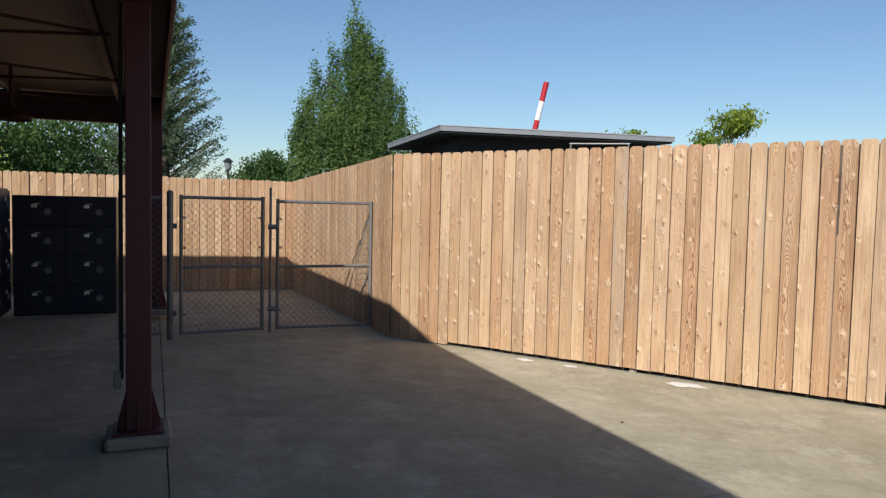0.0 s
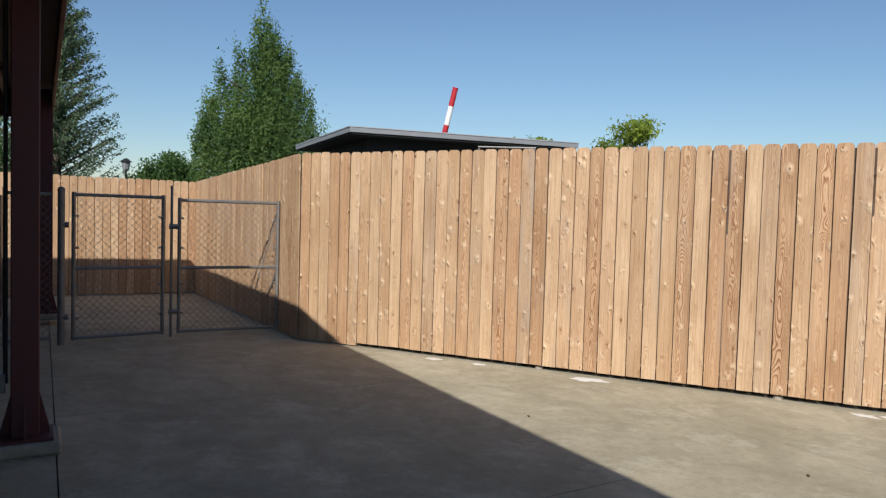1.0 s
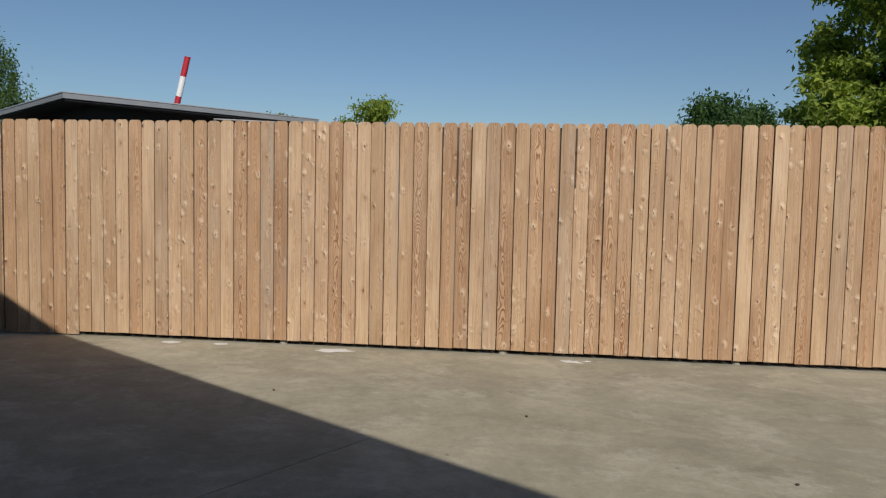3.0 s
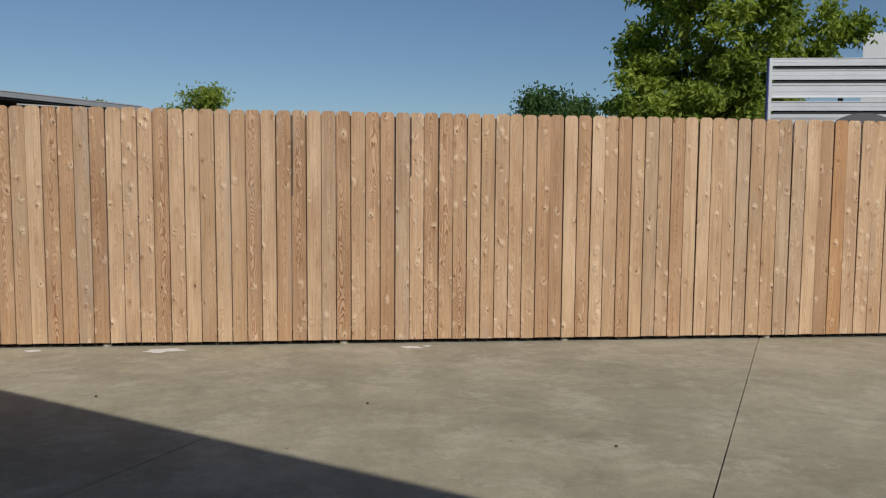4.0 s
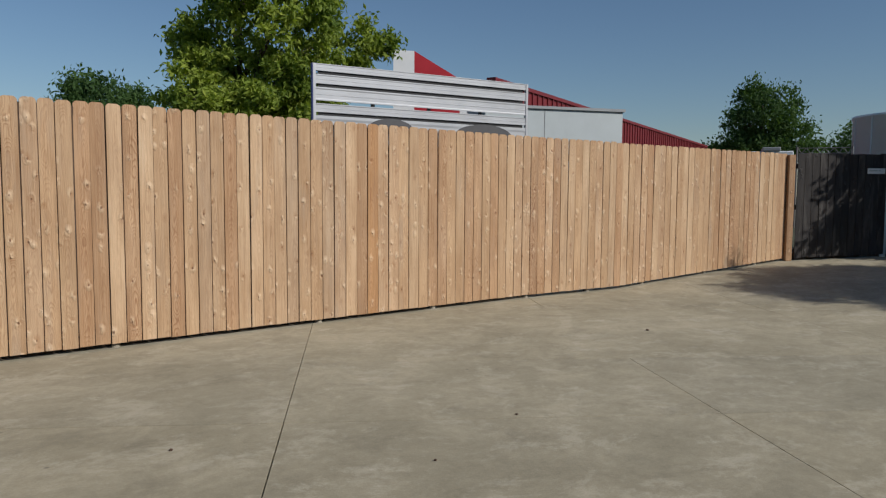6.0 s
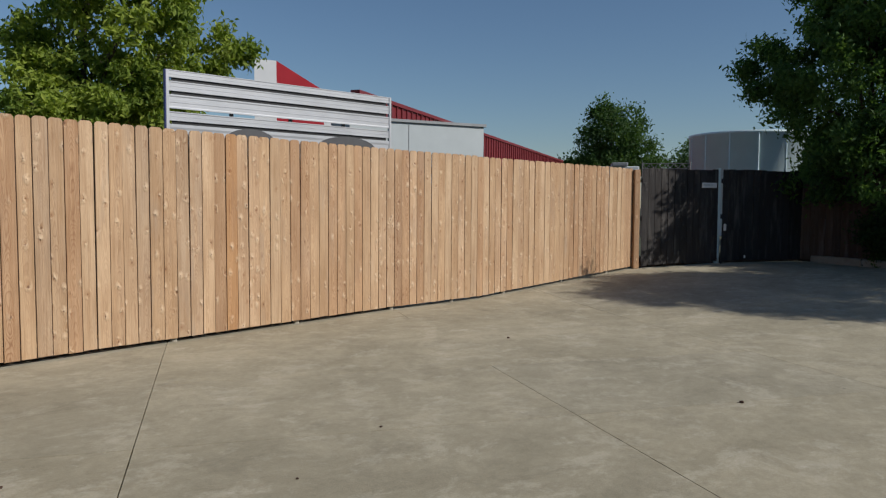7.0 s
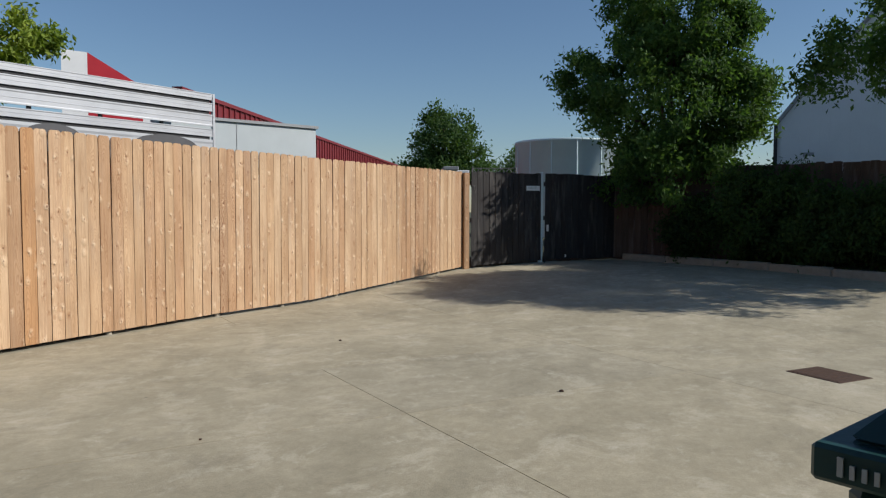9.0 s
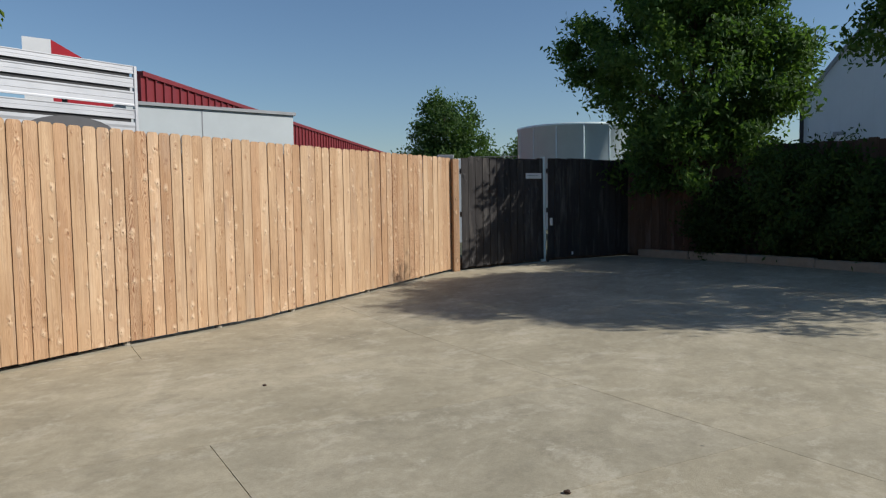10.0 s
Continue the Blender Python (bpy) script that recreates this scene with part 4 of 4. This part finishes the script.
def plank(z0, z1, lean):
    bm = bmesh.new()
    h = z1 - z0
    # ribbed section with two rolled lips
    sec = [(0, z0), (-0.018, z0), (-0.018, z0 + 0.10 * h), (-0.013, z0 + 0.16 * h), (-0.013, z0 + 0.42 * h), (-0.016, z0 + 0.44 * h), (-0.016, z0 + 0.48 * h), (-0.013, z0 + 0.5 * h), (-0.013, z0 + 0.82 * h), (-0.018, z0 + 0.9 * h), (-0.018, z1), (0, z1)]
    a = [bm.verts.new((0.01, y + lean * (z - z0), z)) for y, z in sec]
    b = [bm.verts.new((tw - 0.01, y + lean * (z - z0), z)) for y, z in sec]
    bm.faces.new(a)
    bm.faces.new(b[::-1])
    for k in range(len(sec)):
        bm.faces.new((a[k], b[k], b[(k + 1) % len(sec)], a[(k + 1) % len(sec)]))
    bmesh.ops.recalc_face_normals(bm, faces=bm.faces)
    return bm


for z0, z1 in ((3.035, 3.13), (2.865, 2.988), (2.64, 2.818), (2.485, 2.60), (2.05, 2.440)):
    part("plank", plank(z0, z1, 0.0), ALU, tr)
for z in (3.012, 2.842, 2.465):
    part("recess", boxed((tw - 0.16, 0.01, 0.07), (tw / 2, 0.012, z)), DARK_GAP, tr)
for x in (0.02, tw - 0.02):
    part("end_post", boxed((0.045, 0.05, 3.13 - 0.6), (x, 0.0, 0.6 + (3.13 - 0.6) / 2), bevel=0.006), ALU, tr)
part("edge_strip", boxed((0.012, 0.056, 1.1), (-0.009, 0.0, 2.58), bevel=0.002), BLUE, tr, "dark blue edge strip")
for x in (0.9, 1.8, 2.7):
    part("stake", boxed((0.05, 0.03, 2.4), (x, 0.035, 1.9)), DARK_GAP, tr)
part("bed", boxed((tw, 1.9, 0.12), (tw / 2, 0.98, 0.62), bevel=0.01), DARK_GAP, tr)
for x, half in ((1.15, 0.36), (2.73, 0.50)):
    for y in (0.25, 1.7):
        w = part("wheel", rodded((x, y - 0.1, 0.33), (x, y + 0.1, 0.33), 0.33, n=24), DARK_GAP, tr)
        part("hub", rodded((x, y - 0.11, 0.33), (x, y + 0.11, 0.33), 0.12, n=14), GALV, w)
    # dark arch set on the lowest plank in place of a rounded shadow
    bm = bmesh.new()
    prism(bm, [(x + half * math.cos(a * math.pi / 12), 2.28 + 0.17 * math.sin(a * math.pi / 12)) for a in range(13)], -0.06, -0.021)
    part("fender", bm, ARCH_SHADOW, tr, "dark grey rounded arch standing in for a shadow")


def ribbed_wall(a, b, z0, z1, mat, parent, pitch=0.9, deep=0.05):
    a, b = Vector(a), Vector(b)
    d = b - a
    turn = math.atan2(d.y, d.x)
    c = (a + b) / 2
    o = part("wall", boxed((d.length, 0.15, z1 - z0), (c.x, c.y, (z0 + z1) / 2), Matrix.Rotation(turn, 4, "Z")), mat, parent)
    k = pitch / 2
    bm = bmesh.new()
    while k < d.length:
        p = a + d * (k / d.length)
        box(bm, (0.06, 0.15 + 2 * deep, z1 - z0), (p.x, p.y, (z0 + z1) / 2), Matrix.Rotation(turn, 4, "Z"))
        k += pitch
    part("rib", bm, mat, o)
    return o


red = thing("red_building", (0, 0, 0), "long dark red metal-sided building", "building")
ribbed_wall((14.8, 16.114, 0), (46.7, 28.2, 0), 0, 4.75, RED_METAL, red, 0.45)
part("eave", boxed((34.11, 0.3, 0.12), (30.75, 22.16, 4.81), Matrix.Rotation(math.atan2(12.2, 32.2), 4, "Z")), RED_METAL, red)
part("back_wall", boxed((34.0, 0.2, 4.7), (27.5, 30.0, 2.35), Matrix.Rotation(math.atan2(12.2, 32.2), 4, "Z")), RED_METAL, red)
grey = thing("grey_building", (0, 0, 0), "flat-roofed pale grey stucco building", "building")
B0, B1 = Vector((13.2, 14.6, 0)), Vector((17.0, 12.95, 0))
dv = (B1 - B0).normalized()
nv = Vector((-dv.y, dv.x, 0))
part("wall", flat_prism([B0, B1, B1 + nv * 1.6, B0 + nv * 1.6], 0, 3.74), GREY_WALL, grey)
part("coping", flat_prism([B0 - nv * 0.06, B1 - nv * 0.06 + dv * 0.06, B1 + nv * 1.66 + dv * 0.06, B0 + nv * 1.66], 3.742, 3.82), GREY_TRIM, grey)
part("panel_joint", boxed((0.02, 0.012, 3.72), (*(B0.lerp(B1, 0.42) - nv * 0.004).xy, 1.86), Matrix.Rotation(math.atan2(dv.y, dv.x), 4, "Z")), GREY_TRIM, grey)

# red and white gable behind the trailer
gab = thing("gable_roof", (17.10, 24.20, 0.12), "red and white striped gable end behind the trailer", "building", turn=-38)
for k, (x0, x1, za, zb, m) in enumerate(((-0.15, 0.70, 7.05, 7.0, WHITE), (0.70, 2.55, 7.0, 5.9, RED), (2.55, 6.0, 5.9, 4.2, WHITE))):
    bm = bmesh.new()
    prism(bm, [(x0, 0), (x1, 0), (x1, zb), (x0, za)], 0.0, 3.0)
    part("panel", bm, m, gab, "white panel" if m is WHITE else "red panel")

# water tank
tank = thing("water_tank", (33.6, 10.6, 0), "pale green-grey steel storage tank", "tank")
bm = bmesh.new()
R = 2.55
n = 48
outline = [(R, 0), (R, 4.55), (R + 0.04, 4.56), (R + 0.04, 4.66), (0, 5.0)]
rings = [[bm.verts.new((r * math.cos(a * math.tau / n), r * math.sin(a * math.tau / n), z)) for a in range(n)] for r, z in outline[:-1]]
tip = bm.verts.new((0, 0, 4.72))
for p, q in zip(rings, rings[1:]):
    for a in range(n):
        bm.faces.new((p[a], p[(a + 1) % n], q[(a + 1) % n], q[a]))
for a in range(n):
    bm.faces.new((rings[-1][a], rings[-1][(a + 1) % n], tip))
for f in bm.faces:
    f.smooth = abs(f.normal.z) < 0.5
part("shell", bm, TANK, tank)
for k in range(14):
    a = k * math.tau / 14
    part("seam", rodded(((R + 0.005) * math.cos(a), (R + 0.005) * math.sin(a), 0), ((R + 0.005) * math.cos(a), (R + 0.005) * math.sin(a), 4.55), 0.025, n=6), TANK, tank)

# lattice rail and boxes by the gate
lat = thing("lattice_rail", (27.0, 12.6, 0), "pale lattice railing beyond the gate", "railing", turn=-63)
for k in range(6):
    x = 0.3 * k
    part("lattice_slat", rodded((x, 0, 2.75), (x + 0.3, 0, 3.15), 0.014, n=6), GALV, lat)
    part("lattice_slat", rodded((x + 0.3, 0, 2.75), (x, 0, 3.15), 0.014, n=6), GALV, lat)
for z in (2.75, 2.95, 3.15):
    part("bar", rodded((0, 0, z), (1.8, 0, z), 0.014, n=6), GALV, lat)
for x in (0, 1.8):
    part("stake", rodded((x, 0, -0.1), (x, 0, 3.2), 0.03, n=8), GALV, lat)
ac = thing("rooftop_unit", (21.5, 10.9, 0), "pale metal cabinet standing behind the fence", "cabinet", turn=-60)
part("body", boxed((1.3, 0.8, 2.72), (0, 0, 1.36), bevel=0.02), BARN, ac)
part("top_plate", boxed((0.5, 0.9, 0.12), (0.05, 0, 2.78), bevel=0.02), GREY_TRIM, ac)

# white barn behind the old fence
barn = thing("barn", (27.9, 0, 0), "white ribbed metal barn with a steep gable", "building")
bm = bmesh.new()
prof = [(1.3, 0), (1.3, 4.45), (0.0, 6.15), (-2.0, 8.5), (-6.0, 10.2), (-10.0, 8.5), (-13.3, 4.45), (-13.3, 0)]
fr = [bm.verts.new((0, y, z)) for y, z in prof]
bk = [bm.verts.new((9, y, z)) for y, z in prof]
bm.faces.new(fr)
bm.faces.new(bk[::-1])
for k in range(len(prof)):
    bm.faces.new((fr[k], fr[(k + 1) % len(prof)], bk[(k + 1) % len(prof)], bk[k]))
bmesh.ops.recalc_face_normals(bm, faces=bm.faces)
part("wall", bm, BARN, barn)
y = 1.15
while y > -13:
    zt = next(prof[k][1] + (prof[k + 1][1] - prof[k][1]) * (prof[k][0] - y) / (prof[k][0] - prof[k + 1][0]) for k in range(1, 6) if prof[k + 1][0] <= y <= prof[k][0])
    part("rib", boxed((0.016, 0.03, zt - 0.12), (-0.008, y, (zt - 0.12) / 2)), BARN, barn)
    y -= 0.3
for (y0, z0), (y1, z1) in zip(prof[1:6], prof[2:7]):
    part("verge", rodded((-0.06, y0, z0 + 0.03), (-0.06, y1, z1 + 0.03), 0.07, n=6), GREY_TRIM, barn)
part("corner_trim", boxed((0.12, 0.12, 4.45), (-0.02, 1.32, 2.22)), DARK_WALL, barn, "dark corner downpipe")
fl = part("floodlight", boxed((0.25, 0.34, 0.14), (-0.3, 0.28, 3.34), bevel=0.02), GREY_TRIM, barn, "grey twin floodlight")
part("arm", rodded((0, 0.28, 3.26), (-0.25, 0.28, 3.26), 0.03), GREY_TRIM, fl)
part("lens", boxed((0.04, 0.2, 0.14), (-0.42, 0.24, 3.22), bevel=0.01), WHITE, fl)
